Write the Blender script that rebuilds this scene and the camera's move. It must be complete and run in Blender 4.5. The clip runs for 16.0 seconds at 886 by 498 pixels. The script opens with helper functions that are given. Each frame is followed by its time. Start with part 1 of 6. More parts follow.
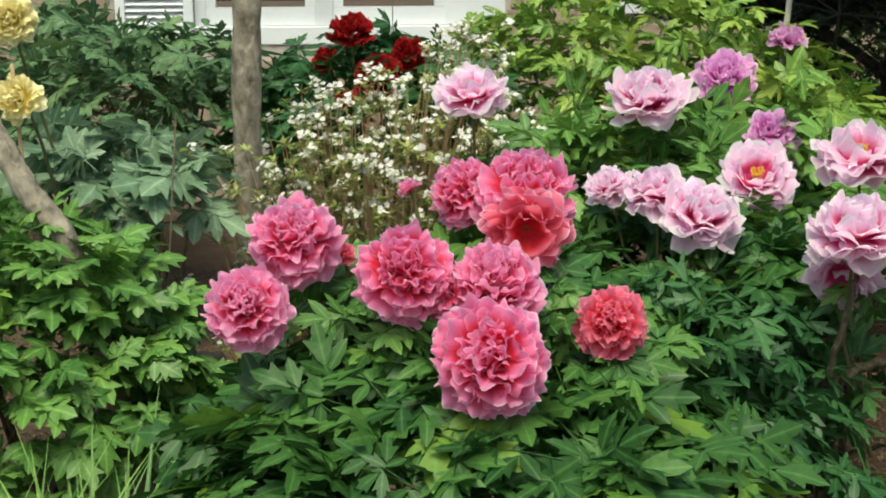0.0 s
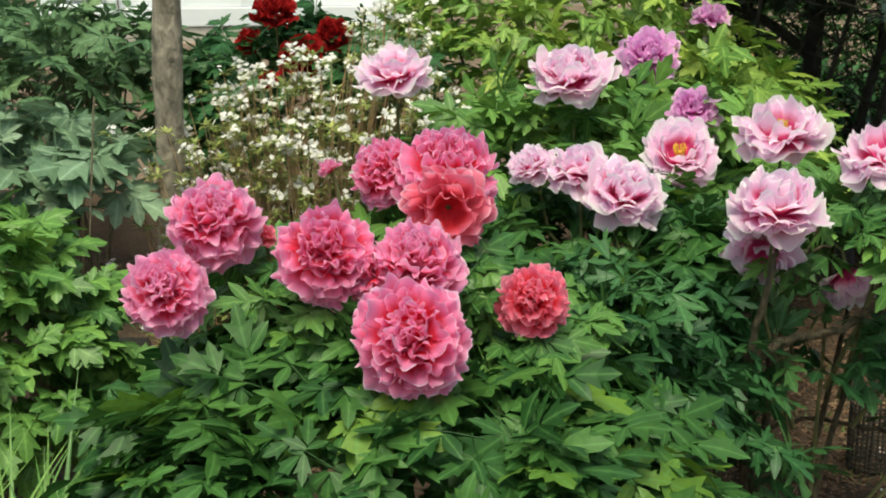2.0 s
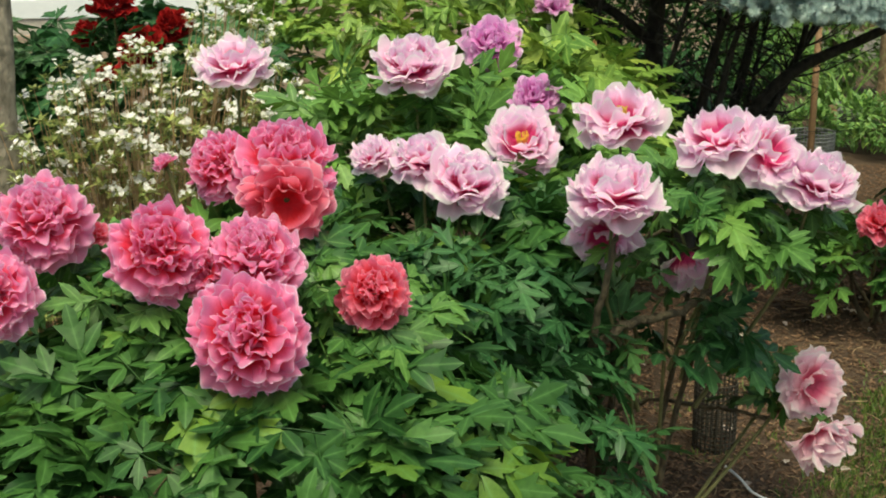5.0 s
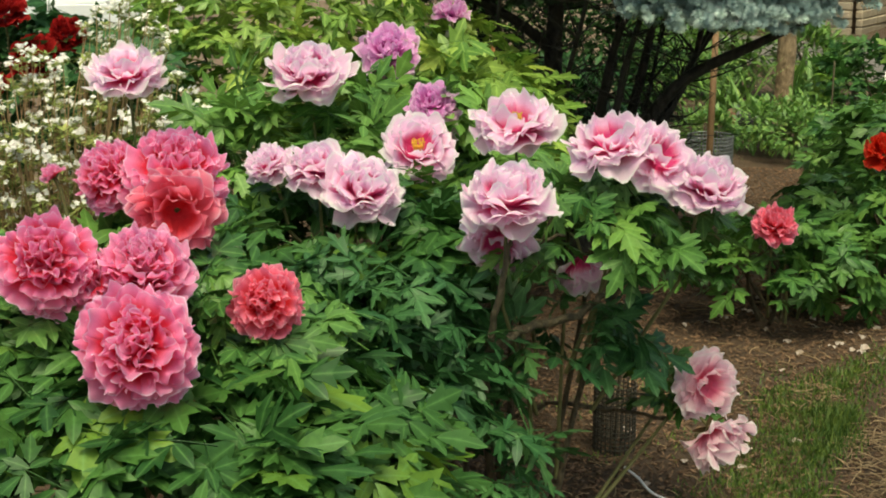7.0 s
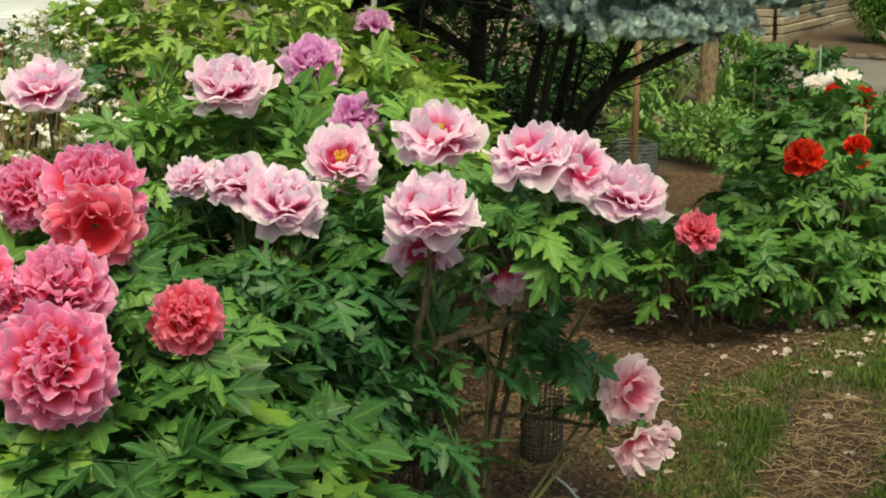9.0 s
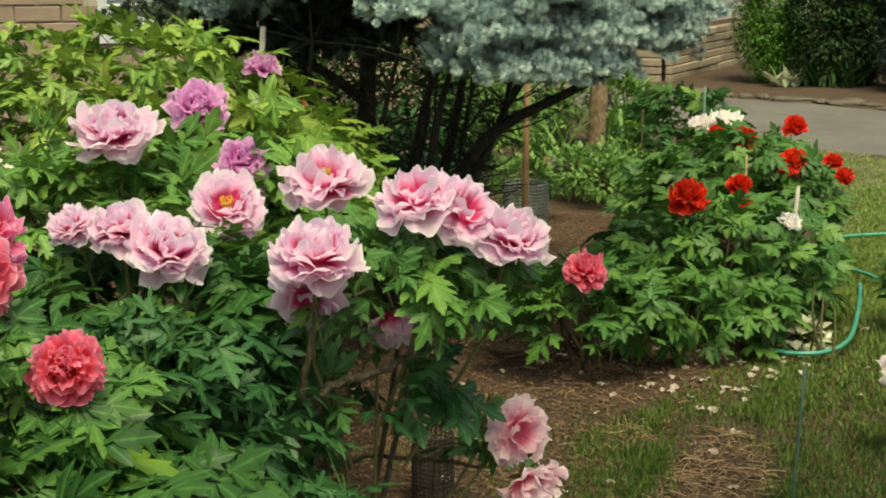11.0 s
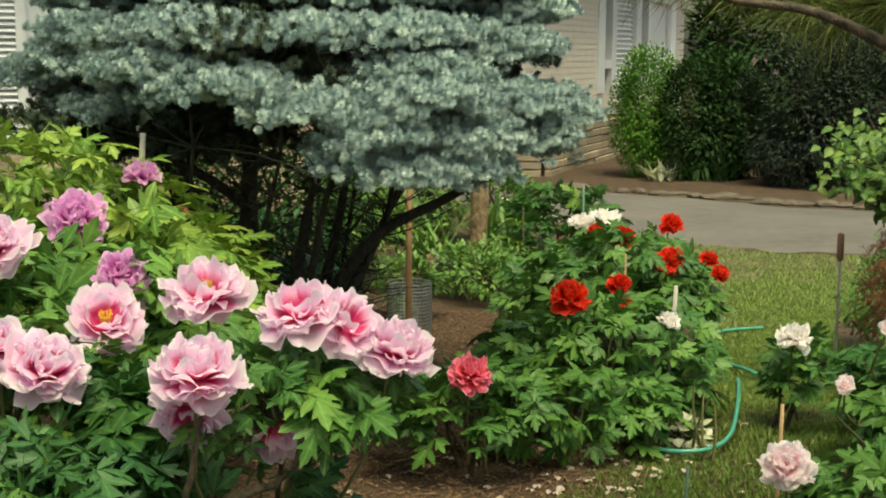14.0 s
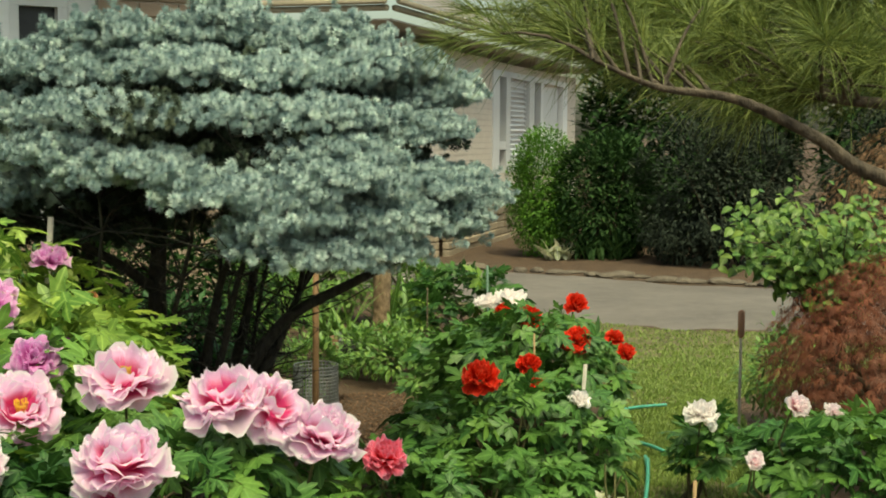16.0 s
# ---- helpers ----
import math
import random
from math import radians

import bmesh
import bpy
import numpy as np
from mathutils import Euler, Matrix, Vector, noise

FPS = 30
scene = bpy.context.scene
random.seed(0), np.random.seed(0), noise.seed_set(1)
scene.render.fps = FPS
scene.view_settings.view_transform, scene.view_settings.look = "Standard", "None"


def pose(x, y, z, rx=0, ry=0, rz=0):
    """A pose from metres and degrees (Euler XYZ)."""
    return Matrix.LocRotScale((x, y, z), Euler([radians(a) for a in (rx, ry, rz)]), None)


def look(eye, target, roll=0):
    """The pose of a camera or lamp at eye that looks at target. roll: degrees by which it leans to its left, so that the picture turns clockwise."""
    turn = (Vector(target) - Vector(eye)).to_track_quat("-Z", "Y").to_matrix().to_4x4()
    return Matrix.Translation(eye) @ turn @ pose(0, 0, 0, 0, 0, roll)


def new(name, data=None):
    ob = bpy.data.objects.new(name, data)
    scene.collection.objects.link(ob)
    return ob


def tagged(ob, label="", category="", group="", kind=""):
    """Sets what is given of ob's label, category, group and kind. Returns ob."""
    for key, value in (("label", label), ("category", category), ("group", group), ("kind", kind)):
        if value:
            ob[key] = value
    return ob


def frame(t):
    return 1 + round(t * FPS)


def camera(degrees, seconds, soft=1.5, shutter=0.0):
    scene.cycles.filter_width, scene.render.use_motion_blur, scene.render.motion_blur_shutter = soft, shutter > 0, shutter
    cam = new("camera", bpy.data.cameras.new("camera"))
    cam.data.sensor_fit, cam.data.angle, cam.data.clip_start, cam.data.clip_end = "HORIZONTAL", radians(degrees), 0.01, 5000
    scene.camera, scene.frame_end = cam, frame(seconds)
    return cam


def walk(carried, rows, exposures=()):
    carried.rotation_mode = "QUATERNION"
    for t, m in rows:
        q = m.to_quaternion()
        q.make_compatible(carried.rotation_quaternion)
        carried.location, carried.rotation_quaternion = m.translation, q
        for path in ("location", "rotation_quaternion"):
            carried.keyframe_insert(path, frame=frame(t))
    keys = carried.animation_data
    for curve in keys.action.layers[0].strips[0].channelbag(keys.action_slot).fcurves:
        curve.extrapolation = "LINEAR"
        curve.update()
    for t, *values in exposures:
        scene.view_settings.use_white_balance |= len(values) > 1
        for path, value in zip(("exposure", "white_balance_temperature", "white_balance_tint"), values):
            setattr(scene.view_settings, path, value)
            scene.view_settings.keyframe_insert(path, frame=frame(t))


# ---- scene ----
# Camera: seconds, place, heading to the right, pitch, roll (degrees)
ROWS = [
    (0.0, -0.082, -0.048, 1.486, -22.92, -13.35, 0.10),
    (0.5, -0.075, -0.039, 1.485, -22.20, -13.55, 0.11),
    (1.0, -0.071, -0.034, 1.480, -21.49, -13.71, 0.15),
    (1.5, -0.067, -0.029, 1.480, -20.79, -13.93, 0.17),
    (2.0, -0.062, -0.025, 1.478, -20.09, -14.12, 0.22),
    (2.5, -0.057, -0.019, 1.477, -19.38, -14.32, 0.21),
    (3.0, -0.048, -0.006, 1.474, -18.53, -14.52, 0.26),
    (3.5, -0.041, 0.008, 1.470, -17.59, -14.73, 0.33),
    (4.0, -0.036, 0.019, 1.471, -16.60, -14.90, 0.37),
    (4.5, -0.035, 0.018, 1.471, -15.67, -14.84, 0.31),
    (5.0, -0.030, 0.010, 1.474, -14.00, -14.55, 0.15),
    (5.2, -0.028, 0.013, 1.473, -13.29, -14.41, 0.02),
    (7.5, 0.013, 0.017, 1.479, -9.53, -14.25, 0.10),
    (8.0, 0.016, 0.019, 1.481, -8.74, -14.13, 0.09),
    (10.5, 0.046, 0.011, 1.492, -3.94, -12.97, 0.04),
    (11.0, 0.055, 0.005, 1.499, -2.68, -12.27, -0.12),
    (11.5, 0.056, 0.006, 1.500, -1.99, -11.89, -0.13),
    (12.0, 0.058, 0.006, 1.504, -1.40, -11.52, -0.24),
    (12.5, 0.063, 0.004, 1.513, -0.67, -10.89, -0.24),
    (13.0, 0.066, 0.006, 1.524, 0.42, -10.02, -0.33),
    (13.5, 0.062, 0.010, 1.535, 1.49, -9.15, -0.28),
    (14.0, 0.055, 0.013, 1.545, 2.36, -8.34, -0.26),
    (14.5, 0.050, 0.010, 1.553, 3.02, -7.44, -0.27),
    (15.0, 0.040, 0.002, 1.559, 3.40, -6.38, -0.37),
    (15.5, 0.026, 0.002, 1.559, 5.12, -5.16, -0.35),
    (16.0, -0.018, 0.006, 1.553, 6.96, -4.90, -0.25),
]
cam = camera(36.67, 16.0, soft=1.9)
walk(cam, [(t, pose(x, y, z, 90 + p, 0, -h) @ pose(0, 0, 0, 0, 0, -r)) for t, x, y, z, h, p, r in ROWS], exposures=[(0.0, 0.47, 7200, -6), (5.0, 0.47, 7700, -7), (11.0, 0.45, 8700, -10), (16.0, 0.54, 8800, -10)])

# ---- world and light: bright overcast day ----
world = bpy.data.worlds.new("sky")
scene.world = world
world.use_nodes = True
wn = world.node_tree.nodes
sky = wn.new("ShaderNodeTexSky")
sky.sky_type = "NISHITA"
sky.sun_disc = False
sky.sun_elevation, sky.sun_rotation = radians(66), radians(168)
sky.air_density, sky.dust_density, sky.ozone_density = 1.0, 4.0, 1.0
wn["Background"].inputs["Strength"].default_value = 0.15
world.node_tree.links.new(sky.outputs["Color"], wn["Background"].inputs["Color"])
sun_data = bpy.data.lights.new("sun", "SUN")
sun_data.energy, sun_data.angle, sun_data.color = 2.4, radians(30), (1.0, 0.96, 0.88)
sun = new("sun", sun_data)
SUN_EL, SUN_AZ = radians(66), radians(168)
sun.matrix_world = look((0, 0, 20), (0 - math.sin(SUN_AZ) * math.cos(SUN_EL), 0 - math.cos(SUN_AZ) * math.cos(SUN_EL), 20 - math.sin(SUN_EL)))

# ---- materials ----


def nodes_of(name):
    m = bpy.data.materials.new(name)
    m.use_nodes = True
    nt = m.node_tree
    return m, nt, nt.nodes["Principled BSDF"], nt.nodes["Material Output"]


def link(nt, a, b):
    nt.links.new(a, b)


def ramp(nt, stops):
    r = nt.nodes.new("ShaderNodeValToRGB")
    el = r.color_ramp.elements
    while len(el) < len(stops):
        el.new(0.5)
    for e, (p, c) in zip(el, stops):
        e.position, e.color = p, (*c, 1)
    return r


def attr(nt, name):
    a = nt.nodes.new("ShaderNodeAttribute")
    a.attribute_name = name
    return a.outputs["Fac"]


def noise_tex(nt, scale, detail=4.0, rough=0.6, coords="Object"):
    tc = nt.nodes.new("ShaderNodeTexCoord")
    n = nt.nodes.new("ShaderNodeTexNoise")
    n.inputs["Scale"].default_value, n.inputs["Detail"].default_value, n.inputs["Roughness"].default_value = scale, detail, rough
    link(nt, tc.outputs[coords], n.inputs["Vector"])
    return n.outputs["Fac"]


def math_node(nt, op, a, b):
    n = nt.nodes.new("ShaderNodeMath")
    n.operation = op
    for i, v in enumerate((a, b)):
        if isinstance(v, (int, float)):
            n.inputs[i].default_value = v
        else:
            link(nt, v, n.inputs[i])
    return n.outputs[0]


def mix_rgb(nt, fac, a, b, mode="MIX"):
    n = nt.nodes.new("ShaderNodeMix")
    n.data_type, n.blend_type = "RGBA", mode
    for i, v in ((0, fac), (6, a), (7, b)):
        if isinstance(v, (int, float)):
            n.inputs[i].default_value = v
        elif isinstance(v, tuple):
            n.inputs[i].default_value = (*v, 1)
        else:
            link(nt, v, n.inputs[i])
    return n.outputs[2]


def bump(nt, height, strength, dist, bsdf):
    b = nt.nodes.new("ShaderNodeBump")
    b.inputs["Strength"].default_value, b.inputs["Distance"].default_value = strength, dist
    link(nt, height, b.inputs["Height"])
    link(nt, b.outputs["Normal"], bsdf.inputs["Normal"])


def thin(nt, bsdf, out, colour, amount):
    """Lets light through a leaf or a petal."""
    t = nt.nodes.new("ShaderNodeBsdfTranslucent")
    link(nt, colour, t.inputs["Color"])
    mx = nt.nodes.new("ShaderNodeMixShader")
    mx.inputs[0].default_value = amount
    link(nt, bsdf.outputs[0], mx.inputs[1])
    link(nt, t.outputs[0], mx.inputs[2])
    link(nt, mx.outputs[0], out.inputs["Surface"])


def leaf_material(name, dark, light, rough=0.42, translucency=0.22, vein=0.5, young=(1.2, 1.08, 0.95), vein_power=9.0):
    """Leaf green that varies from leaf to leaf, with a paler midrib."""
    m, nt, bsdf, out = nodes_of(name)
    info = nt.nodes.new("ShaderNodeObjectInfo")
    tone = math_node(nt, "FRACT", math_node(nt, "ADD", info.outputs["Random"], math_node(nt, "MULTIPLY", attr(nt, "tone"), 0.83)), 0)
    base = ramp(nt, ((0.0, dark), (0.55, tuple((a + b) / 2 for a, b in zip(dark, light))), (0.9, light), (1.0, tuple(a * b for a, b in zip(light, young)))))
    link(nt, tone, base.inputs[0])
    blot = ramp(nt, ((0.3, (0.75, 0.8, 0.75)), (0.7, (1.12, 1.1, 1.0))))
    link(nt, noise_tex(nt, 22), blot.inputs[0])
    col = mix_rgb(nt, 1.0, base.outputs[0], blot.outputs[0], "MULTIPLY")
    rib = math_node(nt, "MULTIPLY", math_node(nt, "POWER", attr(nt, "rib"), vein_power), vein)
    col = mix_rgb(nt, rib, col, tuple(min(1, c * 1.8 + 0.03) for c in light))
    link(nt, col, bsdf.inputs["Base Color"])
    bsdf.inputs["Roughness"].default_value = rough
    bsdf.inputs["Specular IOR Level"].default_value = 0.3
    bump(nt, noise_tex(nt, 160), 0.25, 0.002, bsdf)
    thin(nt, bsdf, out, col, translucency)
    return m


def petal_material(name, base, mid, edge, rough=0.6, translucency=0.3, start=0.15, stop=0.95):
    """Petal pigment from the claw to the rim."""
    m, nt, bsdf, out = nodes_of(name)
    info = nt.nodes.new("ShaderNodeObjectInfo")
    r = ramp(nt, ((start, base), (start + (stop - start) * 0.42, mid), (start + (stop - start) * 0.78, tuple(0.75 * a + 0.25 * b for a, b in zip(mid, edge))), (stop, edge)))
    n = noise_tex(nt, 30)
    f = math_node(nt, "ADD", attr(nt, "rim"), math_node(nt, "MULTIPLY", math_node(nt, "SUBTRACT", n, 0.5), 0.22))
    f = math_node(nt, "ADD", f, math_node(nt, "MULTIPLY", math_node(nt, "SUBTRACT", info.outputs["Random"], 0.5), 0.18))
    link(nt, f, r.inputs[0])
    streak = nt.nodes.new("ShaderNodeTexWave")
    streak.inputs["Scale"].default_value, streak.inputs["Distortion"].default_value = 22, 3.0
    tc = nt.nodes.new("ShaderNodeTexCoord")
    link(nt, tc.outputs["Object"], streak.inputs["Vector"])
    shade = ramp(nt, ((0.0, (0.9, 0.86, 0.88)), (1.0, (1.03, 1.03, 1.03))))
    link(nt, streak.outputs["Fac"], shade.inputs[0])
    col = mix_rgb(nt, 1.0, r.outputs[0], shade.outputs[0], "MULTIPLY")
    link(nt, col, bsdf.inputs["Base Color"])
    bsdf.inputs["Roughness"].default_value = rough
    bsdf.inputs["Specular IOR Level"].default_value = 0.1
    bump(nt, streak.outputs["Fac"], 0.12, 0.002, bsdf)
    thin(nt, bsdf, out, col, translucency)
    return m


def plain_material(name, a, b, scale=8.0, rough=0.7, bump_scale=60.0, bump_strength=0.4, bump_dist=0.01, metal=0.0, island=False):
    """Two tones of one surface with fine relief."""
    m, nt, bsdf, out = nodes_of(name)
    r = ramp(nt, ((0.3, a), (0.7, b)))
    n1, n2 = noise_tex(nt, scale), noise_tex(nt, scale * 9)
    link(nt, math_node(nt, "ADD", math_node(nt, "MULTIPLY", n1, 0.6), math_node(nt, "MULTIPLY", n2, 0.4)), r.inputs[0])
    info = nt.nodes.new("ShaderNodeObjectInfo")
    vary = ramp(nt, ((0.0, (0.82, 0.82, 0.82)), (1.0, (1.12, 1.12, 1.12))))
    if island:
        vary.color_ramp.elements[0].color = (0.45, 0.42, 0.40, 1)
        vary.color_ramp.elements[1].color = (1.35, 1.35, 1.35, 1)
        link(nt, nt.nodes.new("ShaderNodeNewGeometry").outputs["Random Per Island"], vary.inputs[0])
    else:
        link(nt, info.outputs["Random"], vary.inputs[0])
    link(nt, mix_rgb(nt, 1.0, r.outputs[0], vary.outputs[0], "MULTIPLY"), bsdf.inputs["Base Color"])
    bsdf.inputs["Roughness"].default_value, bsdf.inputs["Metallic"].default_value = rough, metal
    bump(nt, noise_tex(nt, bump_scale), bump_strength, bump_dist, bsdf)
    return m


def bark_material(name, a, b, scale=30.0):
    m, nt, bsdf, out = nodes_of(name)
    tc = nt.nodes.new("ShaderNodeTexCoord")
    mp = nt.nodes.new("ShaderNodeMapping")
    mp.inputs["Scale"].default_value = (1, 1, 0.55)
    link(nt, tc.outputs["Object"], mp.inputs["Vector"])
    n = nt.nodes.new("ShaderNodeTexNoise")
    n.inputs["Scale"].default_value, n.inputs["Detail"].default_value = scale, 8
    link(nt, mp.outputs[0], n.inputs["Vector"])
    r = ramp(nt, ((0.3, a), (0.72, b)))
    link(nt, n.outputs["Fac"], r.inputs[0])
    link(nt, r.outputs[0], bsdf.inputs["Base Color"])
    bsdf.inputs["Roughness"].default_value = 0.85
    bump(nt, n.outputs["Fac"], 1.0, 0.02, bsdf)
    return m


LEAF = leaf_material("peony_leaf", (0.018, 0.068, 0.018), (0.064, 0.160, 0.036), young=(2.3, 1.6, 0.9))
LEAF_BED = leaf_material("bed_peony_leaf", (0.034, 0.110, 0.029), (0.110, 0.232, 0.052))
LEAF_DARK = leaf_material("dark_peony_leaf", (0.021, 0.080, 0.029), (0.056, 0.150, 0.048))
LEAF_BLUE = leaf_material("grey_green_leaf", (0.06, 0.125, 0.06), (0.13, 0.225, 0.11))
LEAF_PALE = leaf_material("pale_grey_green_leaf", (0.13, 0.22, 0.14), (0.24, 0.34, 0.23))
LEAF_LIGHT = leaf_material("light_green_leaf", (0.075, 0.18, 0.05), (0.18, 0.31, 0.075))
LEAF_YELLOW = leaf_material("yellow_green_leaf", (0.10, 0.21, 0.042), (0.26, 0.37, 0.08))
LEAF_MID = leaf_material("mid_green_leaf", (0.05, 0.135, 0.035), (0.15, 0.29, 0.065))
LEAF_TREE = leaf_material("sapling_leaf", (0.05, 0.125, 0.03), (0.145, 0.24, 0.055))
# Hedge green darkened and dulled: shade from overhead trees is in the colour.
LEAF_HEDGE = leaf_material("shaded_hedge_leaf", (0.014, 0.042, 0.014), (0.036, 0.082, 0.024), rough=0.7)
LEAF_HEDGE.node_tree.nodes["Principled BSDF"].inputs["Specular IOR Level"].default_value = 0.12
LEAF_BRIGHT = leaf_material("bright_hedge_leaf", (0.04, 0.135, 0.018), (0.12, 0.27, 0.034), rough=0.6)
# Purple-grey leaf, its albedo lowered to hold the canopy's deep shade.
LEAF_DUSK = leaf_material("shaded_purple_grey_leaf", (0.014, 0.022, 0.016), (0.046, 0.062, 0.046), rough=0.75)
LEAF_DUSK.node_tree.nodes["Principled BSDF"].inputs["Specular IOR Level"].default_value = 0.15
CREAM = leaf_material("cream_variegated_leaf", (0.38, 0.42, 0.26), (0.74, 0.73, 0.60), young=(1.05, 1.05, 1.05))
# Grass has no midrib; vein carries the far lawn's painted brightness.
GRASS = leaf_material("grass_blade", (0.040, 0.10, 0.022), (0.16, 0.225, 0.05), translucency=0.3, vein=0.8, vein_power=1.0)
MAPLE_TAN = leaf_material("tan_maple_leaf", (0.13, 0.075, 0.045), (0.30, 0.18, 0.11), rough=0.6)
MAPLE = leaf_material("red_maple_leaf", (0.09, 0.030, 0.019), (0.25, 0.082, 0.045), rough=0.55)
SPRUCE = leaf_material("blue_spruce_needle", (0.23, 0.335, 0.365), (0.53, 0.65, 0.665), rough=0.55, translucency=0.22, vein=0.14, young=(1.05, 1.03, 1.0), vein_power=1.0)
# Inner spruce needles: shade in the crown's gaps put into their dark colour.
SPRUCE_SHADE = leaf_material("shaded_spruce_needle", (0.035, 0.055, 0.04), (0.08, 0.11, 0.08), rough=0.6, translucency=0.05, vein=0.0)
PINE = leaf_material("pine_needle", (0.085, 0.128, 0.036), (0.22, 0.275, 0.085), rough=0.5, translucency=0.15, vein=0.0)
CORAL = petal_material("coral_pink_petal", (0.79, 0.048, 0.11), (0.91, 0.28, 0.54), (0.97, 0.72, 0.93), translucency=0.58, start=0.22, stop=0.95)
ROSE = petal_material("rose_pink_petal", (0.82, 0.085, 0.19), (0.92, 0.37, 0.64), (0.98, 0.76, 0.93), translucency=0.55, start=0.2, stop=0.99)
CORAL_RED = petal_material("coral_red_petal", (0.76, 0.042, 0.07), (0.91, 0.22, 0.35), (0.97, 0.60, 0.75), translucency=0.58, start=0.2, stop=1.0)
PALE = petal_material("pale_pink_petal", (0.82, 0.09, 0.31), (0.96, 0.72, 0.91), (0.98, 0.945, 0.985), translucency=0.6, start=0.2, stop=0.80)
SHELL = petal_material("shell_pink_petal", (0.84, 0.20, 0.36), (0.96, 0.70, 0.80), (0.98, 0.91, 0.93), translucency=0.6, start=0.15, stop=0.85)
LILAC = petal_material("lilac_petal", (0.64, 0.08, 0.44), (0.85, 0.42, 0.78), (0.95, 0.76, 0.94), translucency=0.55, start=0.12, stop=0.92)
DARKRED = petal_material("dark_red_petal", (0.16, 0.004, 0.008), (0.31, 0.010, 0.012), (0.44, 0.025, 0.025))
RED = petal_material("scarlet_petal", (0.50, 0.010, 0.007), (0.80, 0.035, 0.022), (0.90, 0.12, 0.07), translucency=0.4)
YELLOW = petal_material("yellow_petal", (0.90, 0.74, 0.22), (0.94, 0.88, 0.46), (0.96, 0.94, 0.68))
WHITE = petal_material("white_petal", (0.95, 0.90, 0.86), (0.96, 0.94, 0.92), (0.97, 0.96, 0.95), translucency=0.55)
BLUSH = petal_material("blush_petal", (0.92, 0.50, 0.58), (0.96, 0.84, 0.87), (0.98, 0.95, 0.95), translucency=0.6, start=0.12, stop=0.8)
PURPLE = petal_material("dark_violet_petal", (0.10, 0.01, 0.10), (0.22, 0.03, 0.22), (0.35, 0.08, 0.34))
SPENT = petal_material("spent_petal", (0.40, 0.12, 0.05), (0.55, 0.25, 0.12), (0.62, 0.38, 0.22))
FADED = petal_material("faded_petal", (0.45, 0.36, 0.30), (0.58, 0.51, 0.45), (0.66, 0.60, 0.54))
STAMEN = plain_material("golden_stamen", (0.80, 0.55, 0.08), (0.90, 0.72, 0.22), 40)
STEM = plain_material("green_brown_stem", (0.08, 0.09, 0.03), (0.16, 0.15, 0.06), 20)
WOOD_STEM = bark_material("peony_bark", (0.030, 0.026, 0.016), (0.115, 0.09, 0.05), 60)
BARK = bark_material("grey_tree_bark", (0.09, 0.078, 0.058), (0.32, 0.28, 0.22), 34)
TAN_BARK = bark_material("tan_tree_bark", (0.12, 0.08, 0.045), (0.34, 0.245, 0.15), 34)
PINE_BARK = bark_material("pine_bark", (0.035, 0.027, 0.019), (0.12, 0.095, 0.068), 40)
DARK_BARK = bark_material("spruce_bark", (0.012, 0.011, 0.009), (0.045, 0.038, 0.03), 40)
SOIL = plain_material("mulch_soil", (0.038, 0.023, 0.014), (0.105, 0.064, 0.037), 5, 0.95, 45, 0.9, 0.03)
CHIP = plain_material("bark_chip", (0.075, 0.043, 0.025), (0.25, 0.15, 0.088), 30, 0.9, island=True)
ASPHALT = plain_material("grey_asphalt", (0.075, 0.067, 0.062), (0.155, 0.14, 0.125), 0.9, 0.75, 120, 0.4, 0.004)
STONE = plain_material("beige_stone", (0.26, 0.21, 0.15), (0.42, 0.35, 0.26), 6, 0.9, 30, 0.6, 0.02)
EDGE_STONE = plain_material("edging_stone", (0.055, 0.045, 0.034), (0.15, 0.125, 0.095), 6, 0.9, 30, 0.6, 0.02)
BRICK = plain_material("buff_brick", (0.33, 0.235, 0.18), (0.44, 0.335, 0.26), 9, 0.9, 70, 0.5, 0.006)
RED_BRICK = plain_material("orange_brick", (0.34, 0.17, 0.11), (0.45, 0.25, 0.17), 9, 0.9, 70, 0.5, 0.006)
MORTAR = plain_material("pale_mortar", (0.42, 0.38, 0.33), (0.55, 0.5, 0.44), 15, 0.95)
WHITE_PAINT = plain_material("white_paint", (0.72, 0.74, 0.77), (0.82, 0.83, 0.85), 3, 0.45, 40, 0.08, 0.003)
PINK_SIDING = plain_material("pale_brick", (0.68, 0.60, 0.53), (0.80, 0.73, 0.65), 5, 0.85, 60, 0.3, 0.004)
SHINGLE = plain_material("grey_shingle", (0.13, 0.12, 0.115), (0.24, 0.22, 0.21), 12, 0.9)
CEDAR = plain_material("brown_cedar", (0.15, 0.085, 0.04), (0.26, 0.15, 0.075), 6, 0.7)
BAMBOO = plain_material("bamboo", (0.28, 0.18, 0.09), (0.42, 0.29, 0.15), 20, 0.6)
DULL_NET = plain_material("dull_brown_net", (0.035, 0.03, 0.022), (0.08, 0.07, 0.052), 20, 0.7)
BLACK = plain_material("black_plastic", (0.015, 0.015, 0.016), (0.035, 0.035, 0.037), 20, 0.5)
WIRE = plain_material("grey_wire", (0.20, 0.22, 0.23), (0.36, 0.38, 0.39), 30, 0.5, metal=0.6)
HOSE = plain_material("green_hose", (0.03, 0.22, 0.16), (0.09, 0.38, 0.28), 20, 0.35)
STEEL = plain_material("green_steel", (0.05, 0.11, 0.08), (0.10, 0.18, 0.13), 30, 0.5)
CONCRETE = plain_material("concrete", (0.36, 0.33, 0.29), (0.5, 0.47, 0.42), 4, 0.9)
